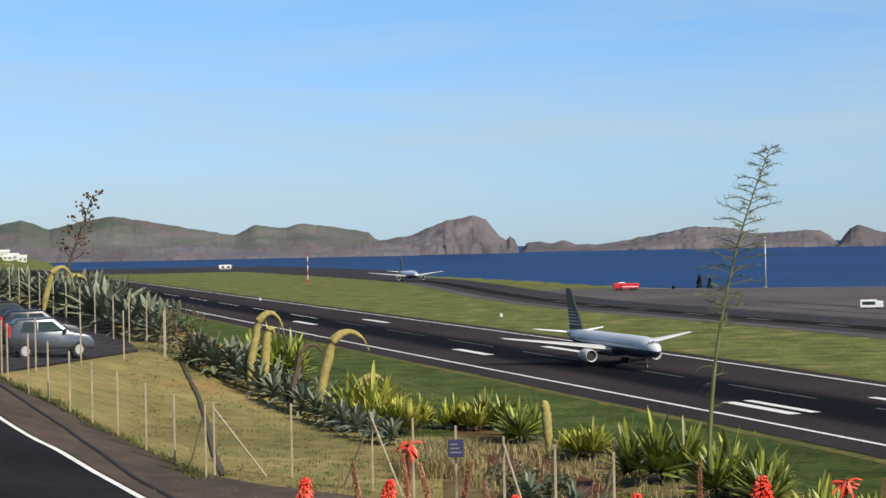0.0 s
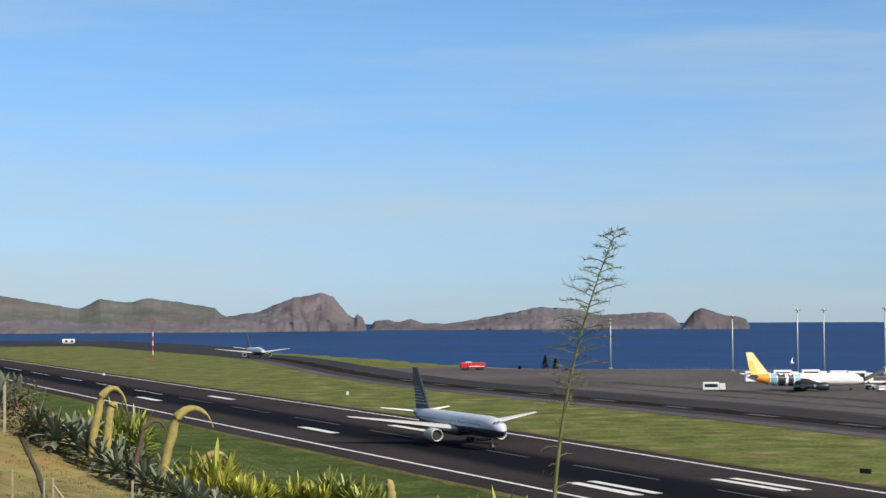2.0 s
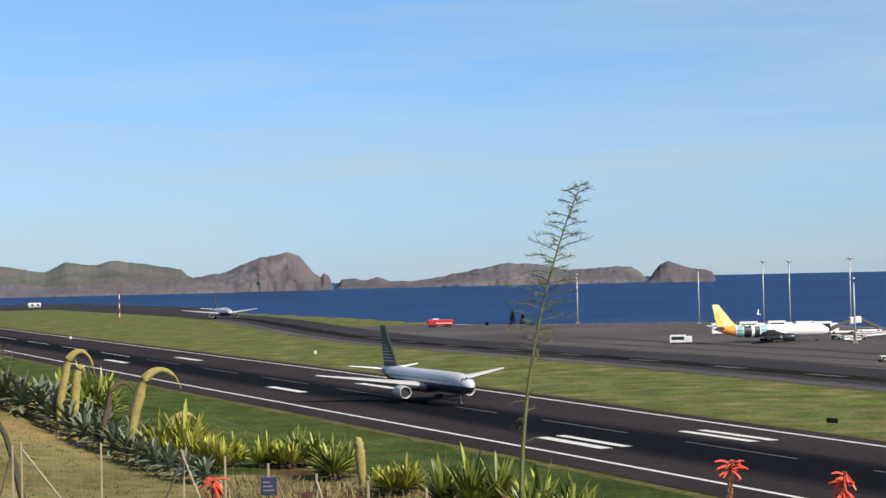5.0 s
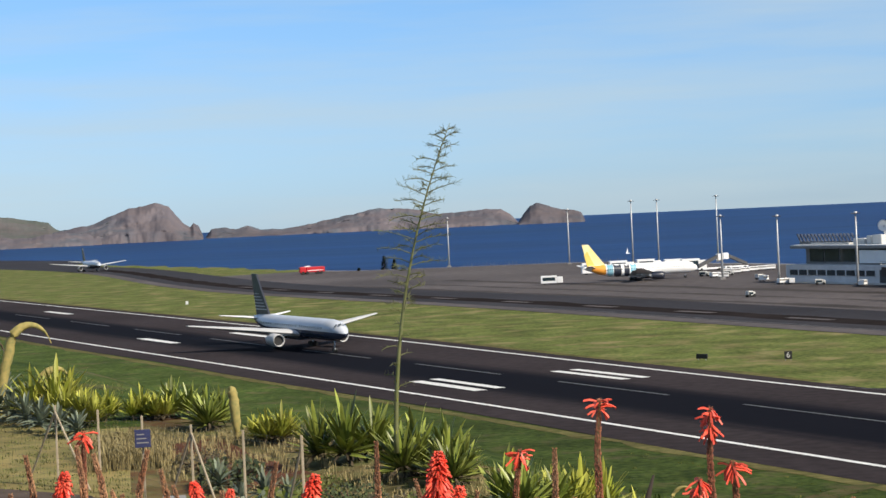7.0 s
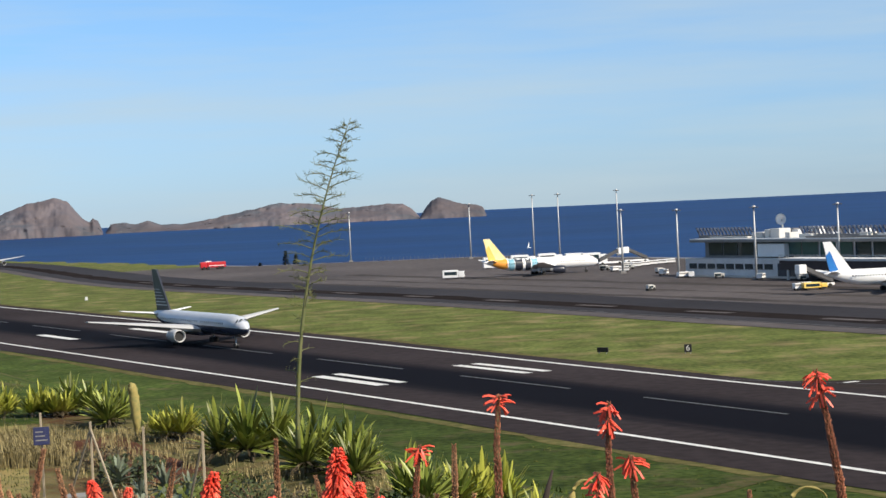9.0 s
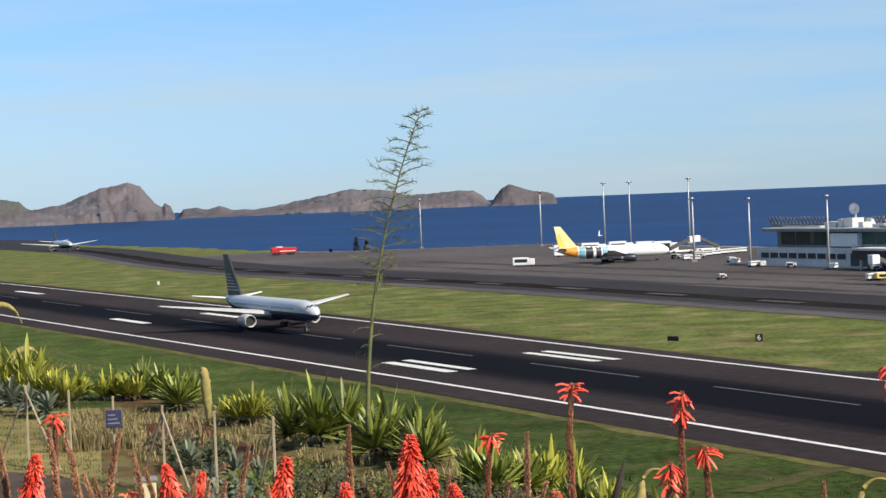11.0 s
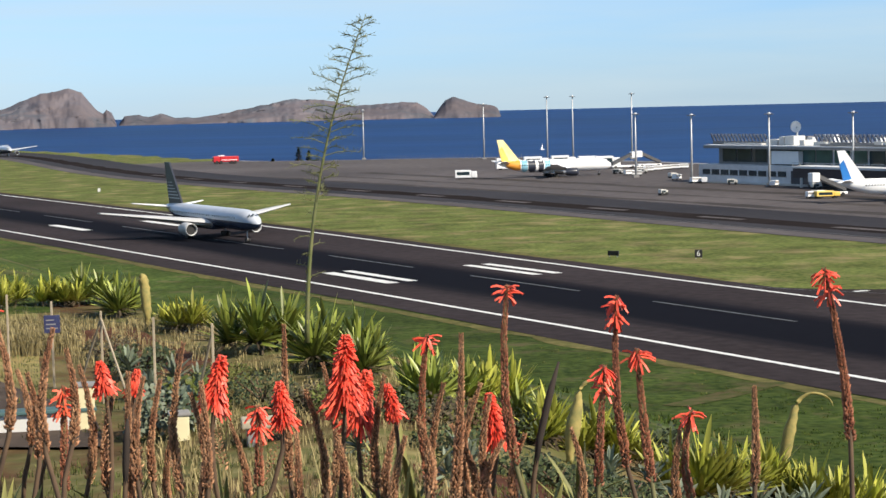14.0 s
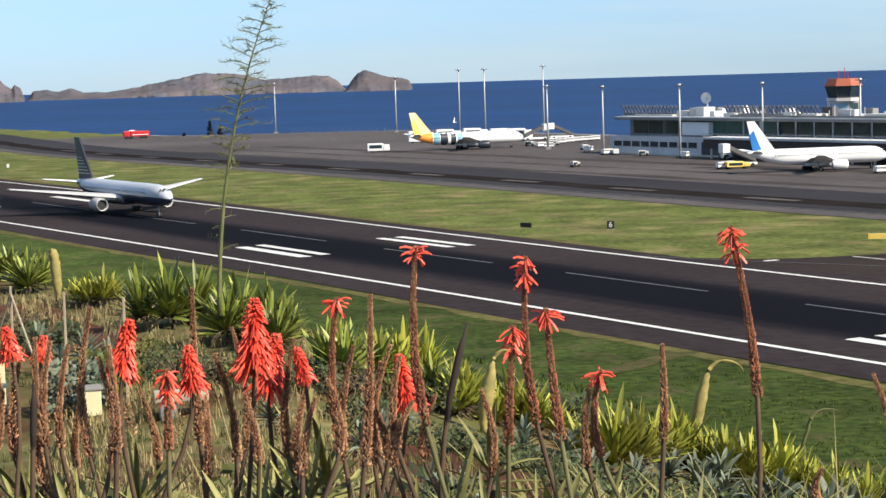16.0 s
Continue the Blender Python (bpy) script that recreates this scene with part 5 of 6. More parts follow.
def aloe_spike(az, el, az1, el1, r, kind, hgt=0.0, wid=0.0, seed=0):
    rng = random.Random(seed)
    top = spot(az, r, el_z(el, r))
    low = spot(az1, r, el_z(el1, r))
    base = low + (low - top) * 0.25
    base.z = height(base.x, base.y)
    label = {"red": "aloe flower spike with a full red raceme", "tuft": "tall aloe spike with dry pods and a red tuft", "dry": "dry brown aloe spike covered with seed pods", "dark": "dark withered aloe spike bending sideways"}[kind]
    t = empty("aloe_spike", Matrix.Translation(base), label, "flower", "aloe spikes")
    bow = Vector((rng.uniform(-0.06, 0.06), rng.uniform(-0.04, 0.04), 0))
    line = [low, low.lerp(top, 0.3) + bow * 0.8, low.lerp(top, 0.55) + bow, low.lerp(top, 0.8) + bow * 0.6, top]
    line = [q - base for q in line]
    stem = [Vector((0, 0, 0)), line[0] * 0.5 - bow * 1.1] + line
    L = (top - low).length
    part("stem", tube(bmesh.new(), stem, [0.0095, 0.009, 0.0095, 0.0095, 0.009, 0.007, 0.003], 7), STEM if kind != "tuft" or rng.random() < 0.5 else GREENSTEM, t, smooth=True)
    bm = bmesh.new()
    if kind == "red":
        h = hgt * r
        axis = (line[-1] - line[-2]).normalized()
        pts = [line[-1] - axis * h * (1 - s) for s in (0, 0.25, 0.5, 0.75, 1)]
        half = wid * r * 0.5
        florets(bm, [pts[0] + axis * h * 0.16, pts[-1]], int(160 + 16000 * hgt * r * half), min(0.095, half * 1.22), rng)
        tagged(part("raceme", bm, FLORET, t, "full red raceme of hanging florets"), kind="stuff")
        bm = bmesh.new()
        scales(bm, [line[0].lerp(line[-1], 0.35), line[-1] - axis * h * 0.95], lambda s: 0.012, 60, 0.016, rng, 0, 0.6)
        tagged(part("seed_raceme", bm, POD, t), kind="stuff")
    elif kind in ("tuft", "dry"):
        lo = 0.1 + 0.2 * rng.random() if kind == "dry" else 0.24
        path = [Vector(q) for q in line]
        scales(bm, path, lambda s: 0.018 * (1.1 - s * 0.75), int(850 * L), 0.0215, rng, lo, 1.3)
        tagged(part("seed_raceme", bm, POD if kind == "dry" else PODRED, t), kind="stuff")
        if kind == "tuft":
            bm = bmesh.new()
            axis = (line[-1] - line[-2]).normalized()
            n = rng.randint(8, 12)
            for lev in (0.0, 0.06) if rng.random() < 0.6 else (0.0,):
                florets(bm, [line[-1] - axis * (lev + 0.04), line[-1] - axis * lev], n + 8, 0.052, rng, 0, True)
            tagged(part("raceme", bm, FLORET if rng.random() < 0.7 else ORANGE, t, "red tuft of open florets"), kind="stuff")
    else:
        part("husk", tube(bmesh.new(), [line[1], line[2], line[3], line[4]], [0.007, 0.013, 0.014, 0.004], 8), mat("black withered husk", (0.03, 0.02, 0.015), None, 8, 0.9), t, smooth=True)
    return t


RED_SPIKES = ((-4.29, -6.91, -4.38, -12.01, 0.029, 0.0145), (-0.65, -6.46, -1.04, -12.2, 0.0391, 0.0191), (-0.03, -7.51, -0.04, -12.25, 0.0313, 0.0159), (-2.65, -7.73, -3.53, -12.06, 0.0232, 0.0122),
              (0.54, -7.92, 0.3, -12.26, 0.0188, 0.0087), (3.54, -8.24, 3.15, -12.38, 0.0281, 0.0133), (-7.84, -6.94, -7.76, -11.78, 0.0159, 0.0099), (-6.76, -7.24, -6.87, -11.85, 0.0116, 0.0075),
              (-11.5, -6.4, -11.4, -12.0, 0.026, 0.0122), (-13.96, -6.3, -13.8, -11.5, 0.016, 0.01))
for k, (a0, e0, a1, e1, hh, ww) in enumerate(RED_SPIKES):
    aloe_spike(a0, e0, a1, e1, 7.2 + 0.13 * (k * 7 % 5), "red", hh, ww, 100 + k)
for k, (a0, e0, a1, e1) in enumerate(((4.14, -5.09, 4.84, -12.43), (7.38, -5.47, 8.13, -12.5), (13.37, -4.72, 14.14, -11.73), (1.77, -6.52, 2.06, -12.34), (6.99, -7.49, 6.69, -12.48), (7.94, -7.0, 8.55, -12.51), (9.5, -8.83, 9.97, -12.53), (-3.29, -8.41, -3.35, -11.75), (-10.91, -5.3, -10.7, -11.5), (-8.9, -7.6, -9.0, -11.8))):
    aloe_spike(a0, e0, a1, e1, 7.0 + 0.17 * (k * 3 % 5), "tuft", seed=200 + k)
for k, (a0, e0, a1, e1) in enumerate(((2.76, -6.46, 2.31, -12.35), (-2.45, -6.09, -2.29, -12.13), (-1.34, -7.26, -1.37, -12.18), (-5.41, -6.5, -5.36, -11.95), (-6.1, -7.55, -6.18, -11.89), (-6.61, -7.41, -6.63, -11.86), (-7.02, -7.28, -7.03, -11.83), (-4.94, -7.62, -4.92, -11.98), (2.21, -7.93, 1.98, -12.33), (0.89, -9.0, 0.63, -12.28))):
    aloe_spike(a0, e0, a1, e1, 6.9 + 0.19 * (k * 3 % 7), "dry", seed=300 + k)
for k, (a0, e0, a1, e1) in enumerate(((1.42, -8.89, 1.22, -12.3), (5.97, -9.33, 6.05, -12.46), (9.17, -9.4, 9.3, -12.52), (11.34, -8.12, 11.22, -12.54), (17.41, -8.99, 17.75, -12.49), (0.47, -7.67, 0.38, -12.27), (4.59, -9.46, 4.67, -12.42), (15.93, -11.71, 16.17, -13.2), (-7.39, -7.61, -7.52, -11.8), (3.03, -8.42, 3.15, -12.38))):
    aloe_spike(a0, e0, a1, e1, 6.9 + 0.19 * (k * 5 % 7), "dry", seed=330 + k)
for k, (a0, e0, a1, e1) in enumerate(((-10.68, -5.9, -10.87, -10.12), (-10.19, -7.07, -10.1, -10.18), (-11.14, -5.7, -11.3, -10.09), (-8.78, -6.5, -8.97, -10.26), (-9.68, -8.24, -9.62, -10.21), (-12.58, -5.88, -12.5, -10.5), (-13.06, -6.93, -13.0, -11), (-9.14, -5.9, -9.1, -11), (-8.42, -7.04, -8.4, -11), (-9.91, -7.17, -9.9, -11), (-17.34, -6.88, -17.2, -11))):
    aloe_spike(a0, e0, a1, e1, 6.9 + 0.19 * (k * 5 % 7), "dry", seed=360 + k)
rng = random.Random(501)
for k in range(13):
    a0 = rng.choice((-6.6, -5.4, -4.0, -2.2, -1.2, 1.2, 2.6, 3.6)) + rng.uniform(-0.6, 0.6)
    e0 = rng.uniform(-9.6, -7.9)
    aloe_spike(a0, e0, a0 + rng.uniform(-0.5, 0.5), -12.3, rng.uniform(6.8, 8.3), "dry", seed=510 + k)
aloe_spike(5.63, -7.34, 4.68, -12.1, 7.1, "dark", seed=400)
aloe_spike(-7.1, -8.6, -7.3, -11.6, 7.1, "dark", seed=401)

aloe = rosette("aloe", on(-1, 7.0, 0.5), ALOES, 20, -12, 75, "grey-green aloe rosette with narrow toothed leaves", "plant", "aloe rosettes", 9, 0.15)
part("trunk", tube(bmesh.new(), [(0, 0, 0.1), (0.03, 0, -0.4), (0, 0.02, -1.2)], [0.025, 0.022, 0.02], 6), STEM, aloe)
rng = random.Random(21)
for i in range(66):
    az, r = -15 + 34 * i / 65 + rng.uniform(-0.4, 0.4), rng.uniform(6.6, 8.4)
    copy_thing(aloe, Matrix.Translation(on(az, r, rng.uniform(0.15, 0.7) * (1 - 0.5 * smooth(6, 12, az)))) @ Matrix.Rotation(rng.uniform(0, 6), 4, "Z") @ Matrix.Rotation(rng.uniform(-0.4, 0.4), 4, "X") @ Matrix.Scale(rng.uniform(0.6, 1.0), 4))


def tufts(name, spots, n, length, width, material, label, seed, spread=0.25, bend=0.5):
    """Many grass blades as one mesh."""
    rng = random.Random(seed)
    vs, fs = [], []
    for p, k in spots:
        for _ in range(n):
            a, q = rng.uniform(0, math.tau), rng.uniform(0, math.tau)
            b = p + Vector((math.cos(a), math.sin(a), 0)) * spread * rng.random() ** 0.5 * k
            l = length * k * rng.uniform(0.5, 1.2)
            o = Vector((math.cos(q), math.sin(q), 0))
            w = Vector((-o.y, o.x, 0)) * width
            m1, t1 = b + o * l * bend * 0.25 + Vector((0, 0, l * 0.6)), b + o * l * bend * rng.uniform(0.5, 1.3) + Vector((0, 0, l * rng.uniform(0.75, 1.0)))
            i = len(vs)
            vs += [b - w, b + w, m1 + w * 0.8, m1 - w * 0.8, t1]
            fs += [(i, i + 1, i + 2, i + 3), (i + 3, i + 2, i + 4)]
    me = bpy.data.meshes.new(name)
    me.from_pydata([tuple(v) for v in vs], [], fs)
    me.materials.append(material)
    return tagged(new(name, me), label, "plants", kind="stuff")


rng = random.Random(31)
tufts("weeds", [(on(rng.uniform(-16, 20), rng.uniform(6.2, 9.0)), rng.uniform(0.6, 1.3)) for _ in range(300)], 10, 0.66, 0.006, WEED, "tangled green weeds among the aloes", 1)
tufts("dry_stems", [(on(rng.uniform(-16, 20), rng.uniform(6.2, 9.0)), rng.uniform(0.6, 1.3)) for _ in range(130)], 6, 0.8, 0.004, STRAW, "dry straw-coloured stems among the aloes", 2)
tufts("aloe_leaves", [(on(rng.uniform(-16, 20), rng.uniform(6.3, 8.8), rng.uniform(0.0, 0.3)), rng.uniform(0.6, 1.2)) for _ in range(430)], 11, 0.46, 0.013, ALOELEAF, "crowded narrow grey-green aloe leaves", 12, 0.2, 0.9)
tufts("bank_grass", [(on(rng.uniform(-15, 20), rng.uniform(20, 46)), rng.uniform(0.4, 1.2)) for _ in range(1000)], 12, 0.2, 0.01, DARKWEED, "patchy green grass on the earth bank", 3)
tufts("straw_grass", [(on(rng.uniform(-6.8, 3.5), rng.uniform(24, 48)), rng.uniform(0.5, 1.2)) for _ in range(600)], 12, 0.3, 0.01, STRAW, "tall dry grass on the earth bank", 4)
tufts("straw_grass", [(on(rng.uniform(-10.6, -8.4), rng.uniform(54, 59)), rng.uniform(0.8, 1.4)) for _ in range(150)], 26, 0.6, 0.012, STRAW, "pale dry grass hummocks behind the fence", 5)
tufts("straw_grass", [(on(rng.uniform(-8.8, -3.6), rng.uniform(50, 61)), rng.uniform(0.5, 1.2)) for _ in range(150)], 18, 0.4, 0.011, STRAW, "low dry grass along the brow of the bank", 7)
tufts("verge_grass", [(on(rng.uniform(-18.5, -9.5), rng.uniform(45, 90)), rng.uniform(0.5, 1.0)) for _ in range(1600)], 7, 0.12, 0.012, WEED, "short dry grass on the mown plot", 6)


TURF = mat("green turf blades", (0.0273, 0.0507, 0.0094), (0.0624, 0.0897, 0.0172), 2, 0.8, rnd=0.5, spec=0.1)
DRYTURF = mat("yellowed turf blades", (0.1326, 0.1248, 0.039), (0.0858, 0.0975, 0.0234), 2, 0.8, rnd=0.4, spec=0.1)


def turf(seed, count, u0, u1, v0, v1):
    rng = random.Random(seed)
    made = []
    while len(made) < count:
        p = uv(rng.uniform(u0, u1), rng.uniform(v0, v1), 0)
        if noise.noise(p * 0.12) + 0.6 * noise.noise(p * 0.4) > rng.uniform(-0.5, 0.5):
            made.append((Vector((p.x, p.y, height(p.x, p.y))), rng.uniform(0.6, 1.4)))
    return made


tufts("turf", turf(61, 5600, -130, 60, 30, 101), 8, 0.17, 0.03, TURF, "tufted green grass beside the runway", 61, 0.35)
tufts("turf", turf(62, 1300, -170, 60, 30, 101), 8, 0.16, 0.03, DRYTURF, "yellowed grass tufts beside the runway", 62, 0.4)


FOOT = ((-22.6, 71), (-22.09, 70), (-21.3, 68.2), (-20.52, 66.8), (-19.57, 64.2), (-18.61, 61.5), (-17.16, 57.2), (-16.35, 54.5))
rng = random.Random(91)
foot_spots = []
for (a, ra), (b, rb) in zip(FOOT, FOOT[1:]):
    for _ in range(60):
        f = rng.random()
        foot_spots.append((on(a + (b - a) * f + rng.uniform(-0.12, 0.12), ra + (rb - ra) * f - rng.uniform(0, 0.5)), rng.uniform(0.6, 1.3)))
# a dark band of tufts follows the fence foot
tufts("fence_weeds", foot_spots, 8, 0.18, 0.012, DARKWEED, "dark tufts along the foot of the fence", 8, 0.3)


def bush(az, r, w, h, seed, n=420, material=None, leaf=0.15, label="dense dark brownish-green bush beside the fence"):
    rng = random.Random(seed)
    p = on(az, r)
    t = empty("bush", Matrix.Translation(p), label, "plant")
    bm = bmesh.new()
    for _ in range(7):
        tube(bm, [(0, 0, 0), (rng.uniform(-w, w) * 0.4, rng.uniform(-w, w) * 0.4, h * rng.uniform(0.6, 0.9))], [0.04, 0.012], 5)
    part("twig_frame", bm, STEM, t)
    bm = bmesh.new()
    for _ in range(n):
        a, q, k = rng.uniform(0, math.tau), rng.uniform(0.05, 1), rng.uniform(0.55, 1)
        c = Vector((math.cos(a) * w * 0.5 * k * math.sqrt(1 - (q - 0.4) ** 2), math.sin(a) * w * 0.5 * k, h * q * rng.uniform(0.8, 1.05)))
        d = Vector((rng.uniform(-1, 1), rng.uniform(-1, 1), rng.uniform(-0.4, 1))).normalized() * rng.uniform(0.65, 1.3) * leaf
        s = d.orthogonal().normalized() * d.length * 0.4
        bm.faces.new([bm.verts.new(c + z) for z in (Vector((0, 0, 0)), d * 0.5 + s, d, d * 0.5 - s)])
    tagged(part("foliage", bm, material or BUSH, t), kind="stuff")


bush(-16.9, 86, 2.1, 2.3, 1)
bush(-16.5, 84, 1.3, 1.4, 2)
bush(-6.0, 39, 1.5, 1.0, 3, 500, AGAVE)
bush(-5.0, 40, 1.4, 0.9, 4, 500, SWORD)
for k, (az, el) in enumerate(((4.8, -9.5), (6.0, -9.9), (7.2, -10.2), (8.4, -10.4), (13.0, -11.9), (-6.6, -7.6))):
    bush(az, (meet(az, el) - EYE).xy.length, 1.7, 0.6, 10 + k, 420, DARKLEAF)


for k, (az, el) in enumerate(((5.6, -11.3), (6.6, -11.6), (7.6, -11.9), (8.6, -12.3), (9.6, -12.6), (10.6, -12.9), (11.8, -13.1), (13.5, -13.6), (15.4, -14.0), (4.6, -11.0), (2.4, -10.2), (10.0, -13.4))):
    bush(az, (meet(az, el) - EYE).xy.length, 1.3, 0.42, 130 + k, 420, DARKLEAF, 0.09, "dense dark green shrub on the bank")


LOW = "low leafy green undergrowth on the earth bank"
rng = random.Random(77)
for k in range(30):
    az = -14 + 33 * k / 29 + rng.uniform(-0.4, 0.4)
    bush(az, rng.uniform(6.9, 9.2), rng.uniform(0.5, 0.9), rng.uniform(0.35, 0.75) * (1 - 0.3 * smooth(6, 12, az)), 40 + k, 260, (WEED, DARKLEAF, ALOELEAF)[k % 3], 0.07, LOW)
for k, (az, el) in enumerate(((-3.0, -8.6), (-1.8, -8.9), (-0.6, -9.0), (0.8, -9.2), (2.0, -9.4), (3.2, -9.6), (4.4, -9.9), (9.6, -11.1), (10.8, -11.5), (12.0, -11.6), (14.2, -12.2), (15.4, -12.6), (16.6, -12.9), (-7.4, -7.2), (-4.2, -8.2))):
    bush(az, (meet(az, el) - EYE).xy.length, 1.5, 0.55, 80 + k, 560, (DARKLEAF, BUSH, DARKWEED)[k % 3], 0.085, LOW)


# ---- road, path, fences ----
def patch(name, left, right, material, lift, label, category, n=24, across=6):
    """A strip between two lines that follows the ground."""
    bm = bmesh.new()
    def along(line, s):
        k = s * (len(line) - 1)
        a = min(int(k), len(line) - 2)
        return Vector(line[a]).lerp(Vector(line[a + 1]), k - a)
    rows = []
    for i in range(n + 1):
        a, b = along(left, i / n), along(right, i / n)
        row = []
        for j in range(across + 1):
            c = a.lerp(b, j / across)
            row.append(bm.verts.new((c.x, c.y, height(c.x, c.y) + lift)))
        rows.append(row)
    for p, q in zip(rows, rows[1:]):
        for j in range(across):
            bm.faces.new((p[j], q[j], q[j + 1], p[j + 1]))
    bmesh.ops.recalc_face_normals(bm, faces=bm.faces[:])
    return tagged(part(name, bm, material, smooth=True), label, category, kind="structure")


ROADLINE = [(-36, 72), (-27, 61.6), (-23.15, 57.2), (-20.5, 54.5), (-17.2, 50.1), (-14.6, 46.5), (-12.5, 43.5), (-10.5, 40.6), (-9, 38.5)]
FENCEFOOT = [(-38, 76), (-29, 67.4), (-24.8, 63.6), (-21.5, 60.5), (-16.9, 54.7), (-13.6, 51.5), (-9, 48.0), (-5.8, 41.8), (-5.05, 38)]
GUTTER = [(-35, 74), (-25.76, 63.47), (-23.46, 60.62), (-21.51, 58.42), (-19.13, 54.75), (-16.96, 51.27), (-15.34, 48.9), (-13.2, 45.8)]
DRAIN = [(-25.1, 81.7), (-23.35, 77.0), (-21.3, 71.65), (-19.07, 65.0), (-16.8, 57.9), (-15.24, 53.4)]
patch("road", [(x - 0.1, y - 0.1) for x, y in ROADLINE], [(x - 8, y - 7) for x, y in ROADLINE], ROADTAR, 0.07, "dark asphalt access road with a white edge line", "road", 60)
patch("road_line", ROADLINE, [(x - 0.17, y - 0.12) for x, y in ROADLINE], PAINT, 0.095, "white painted road edge line", "marking", 60, 1)
patch("pavement", FENCEFOOT, [(x + 0.1, y + 0.1) for x, y in ROADLINE], EARTH, 0.06, "brown earth path beside the road", "path", 60, 8)
patch("path_gutter", GUTTER, [(x - 0.11, y - 0.09) for x, y in GUTTER], DARK, 0.09, "dark gutter line along the earth path", "drain", 60, 1)
patch("drain", DRAIN, [(x + 0.16, y + 0.03) for x, y in DRAIN], mat("dark drain channel", (0.06, 0.05, 0.03), None, 2, 0.95), 0.07, "dark narrow drain channel across the plot", "drain", 40, 1)
patch("car_park", [(-45, 84), (-46, 88), (-47, 92), (-48, 96), (-50, 108)], [(-27.3, 66.5), (-27, 73), (-26.8, 78), (-26.6, 81), (-33, 96)], TAXI, 0.05, "grey asphalt car park behind the fence", "road", 20)
patch("soil", [(0.6, 33), (1.0, 27), (1.4, 22), (1.6, 17)], [(6.0, 33), (5.4, 27), (5.0, 22), (4.8, 17)], REDEARTH, 0.03, "bare red earth on the bank", "soil", 30, 8)
patch("soil", [(-9.2, 58), (-7.4, 54), (-6.2, 50), (-4.6, 47)], [(-7.2, 60), (-5.9, 56), (-4.4, 51.5), (-3.2, 48)], REDEARTH, 0.03, "bare red earth slope behind the fence", "soil", 30, 8)

POST = mat("weathered concrete post", (0.429, 0.351, 0.2496), (0.312, 0.2574, 0.1794), 3, 0.9)
WIRE = mat("galvanised wire", (0.156, 0.1638, 0.1482), None, 3, 0.5, 0.4)


def fence(line, h, label, braces=(), arms=True):
    """Posts with cranked tops and wire netting between them."""
    t = empty("fence", Matrix.Translation(line[0]), label, "fence")
    o = Vector(line[0])
    tops = []
    for i, p in enumerate(line):
        q = Vector(p) - o
        b = bmesh.new()
        box(b, q.x - 0.026, q.x + 0.026, q.y - 0.026, q.y + 0.026, q.z - 0.2, q.z + h, bevel=0.01)
        part("post", b, POST, t)
        if arms:
            part("arm", tube(bmesh.new(), [q + Vector((0, 0, h)), q + Vector((-0.2, 0.1, h + 0.28))], 0.018, 5), POST, t)
        tops.append(q)
        if i in braces:
            side = ((Vector(line[min(i + 1, len(line) - 1)]) - Vector(line[max(i - 1, 0)])) * Vector((1, 1, 0))).normalized()
            for s in ((1, -1) if 0 < i < len(line) - 1 else ((1,) if i == 0 else (-1,))):
                part("brace", tube(bmesh.new(), [q + Vector((0, 0, h * 0.92)), q + side * s * 1.5 + Vector((0, 0, 0))], 0.028, 6), POST, t)
    for a, b in zip(tops, tops[1:]):
        bm = bmesh.new()
        d, L = b - a, (b - a).length
        n = max(2, int(L / 0.16))
        s = d.normalized().cross(Vector((0, 0, 1))).normalized() * 0.002
        flat = Vector((d.x, d.y, 0)).normalized() * 0.003
        for k in range(1, n):
            c = a + d * k / n
            bm.faces.new([bm.verts.new(c + z) for z in (-flat, flat, flat + Vector((0, 0, h * 0.97)), -flat + Vector((0, 0, h * 0.97)))])
        for k in range(15):
            z = Vector((0, 0, h * 0.97 * k / 14))
            u = Vector((0, 0, 0.0022))
            bm.faces.new([bm.verts.new(c) for c in (a + z - u, b + z - u, b + z + u, a + z + u)])
        part("netting", bm, WIRE, t)
    return t


def posts(pairs):
    return [on(a, r) for a, r in pairs]


fence(posts(((-22.6, 71.5), (-21.93, 69.5), (-21.35, 67.7), (-20.8, 66.7), (-20.2, 65.5), (-19.57, 64.2), (-18.85, 62.0), (-18.05, 59.5), (-17.24, 57.2), (-16.35, 54.8))), 2.1, "old wire fence with concrete posts beside the road", (9,), False)
fence(posts(((-16.1, 55.6), (-13.85, 55), (-11.5, 51.5), (-10.3, 49.5), (-9.05, 47.5), (-7.65, 44.5), (-6.15, 42.5), (-4.45, 38.5))), 2.1, "old wire fence with slanting braces round the plot", (0, 2, 5, 7), False)
fence(posts(((-22.3, 109), (-21.81, 106), (-21.54, 105), (-21.26, 103.5), (-20.97, 102), (-20.59, 100), (-20.23, 98), (-19.84, 95.5), (-19.42, 94), (-18.9, 92), (-18.45, 90), (-17.95, 88), (-17.42, 85))), 2.1, "wire fence with concrete posts behind the car park", (12,), False)
fence(posts(((-17.46, 84.6), (-18.62, 82), (-19.85, 77.5), (-21.13, 74), (-22.09, 71.5))), 2.0, "wire fence between car park and plot", (), False)


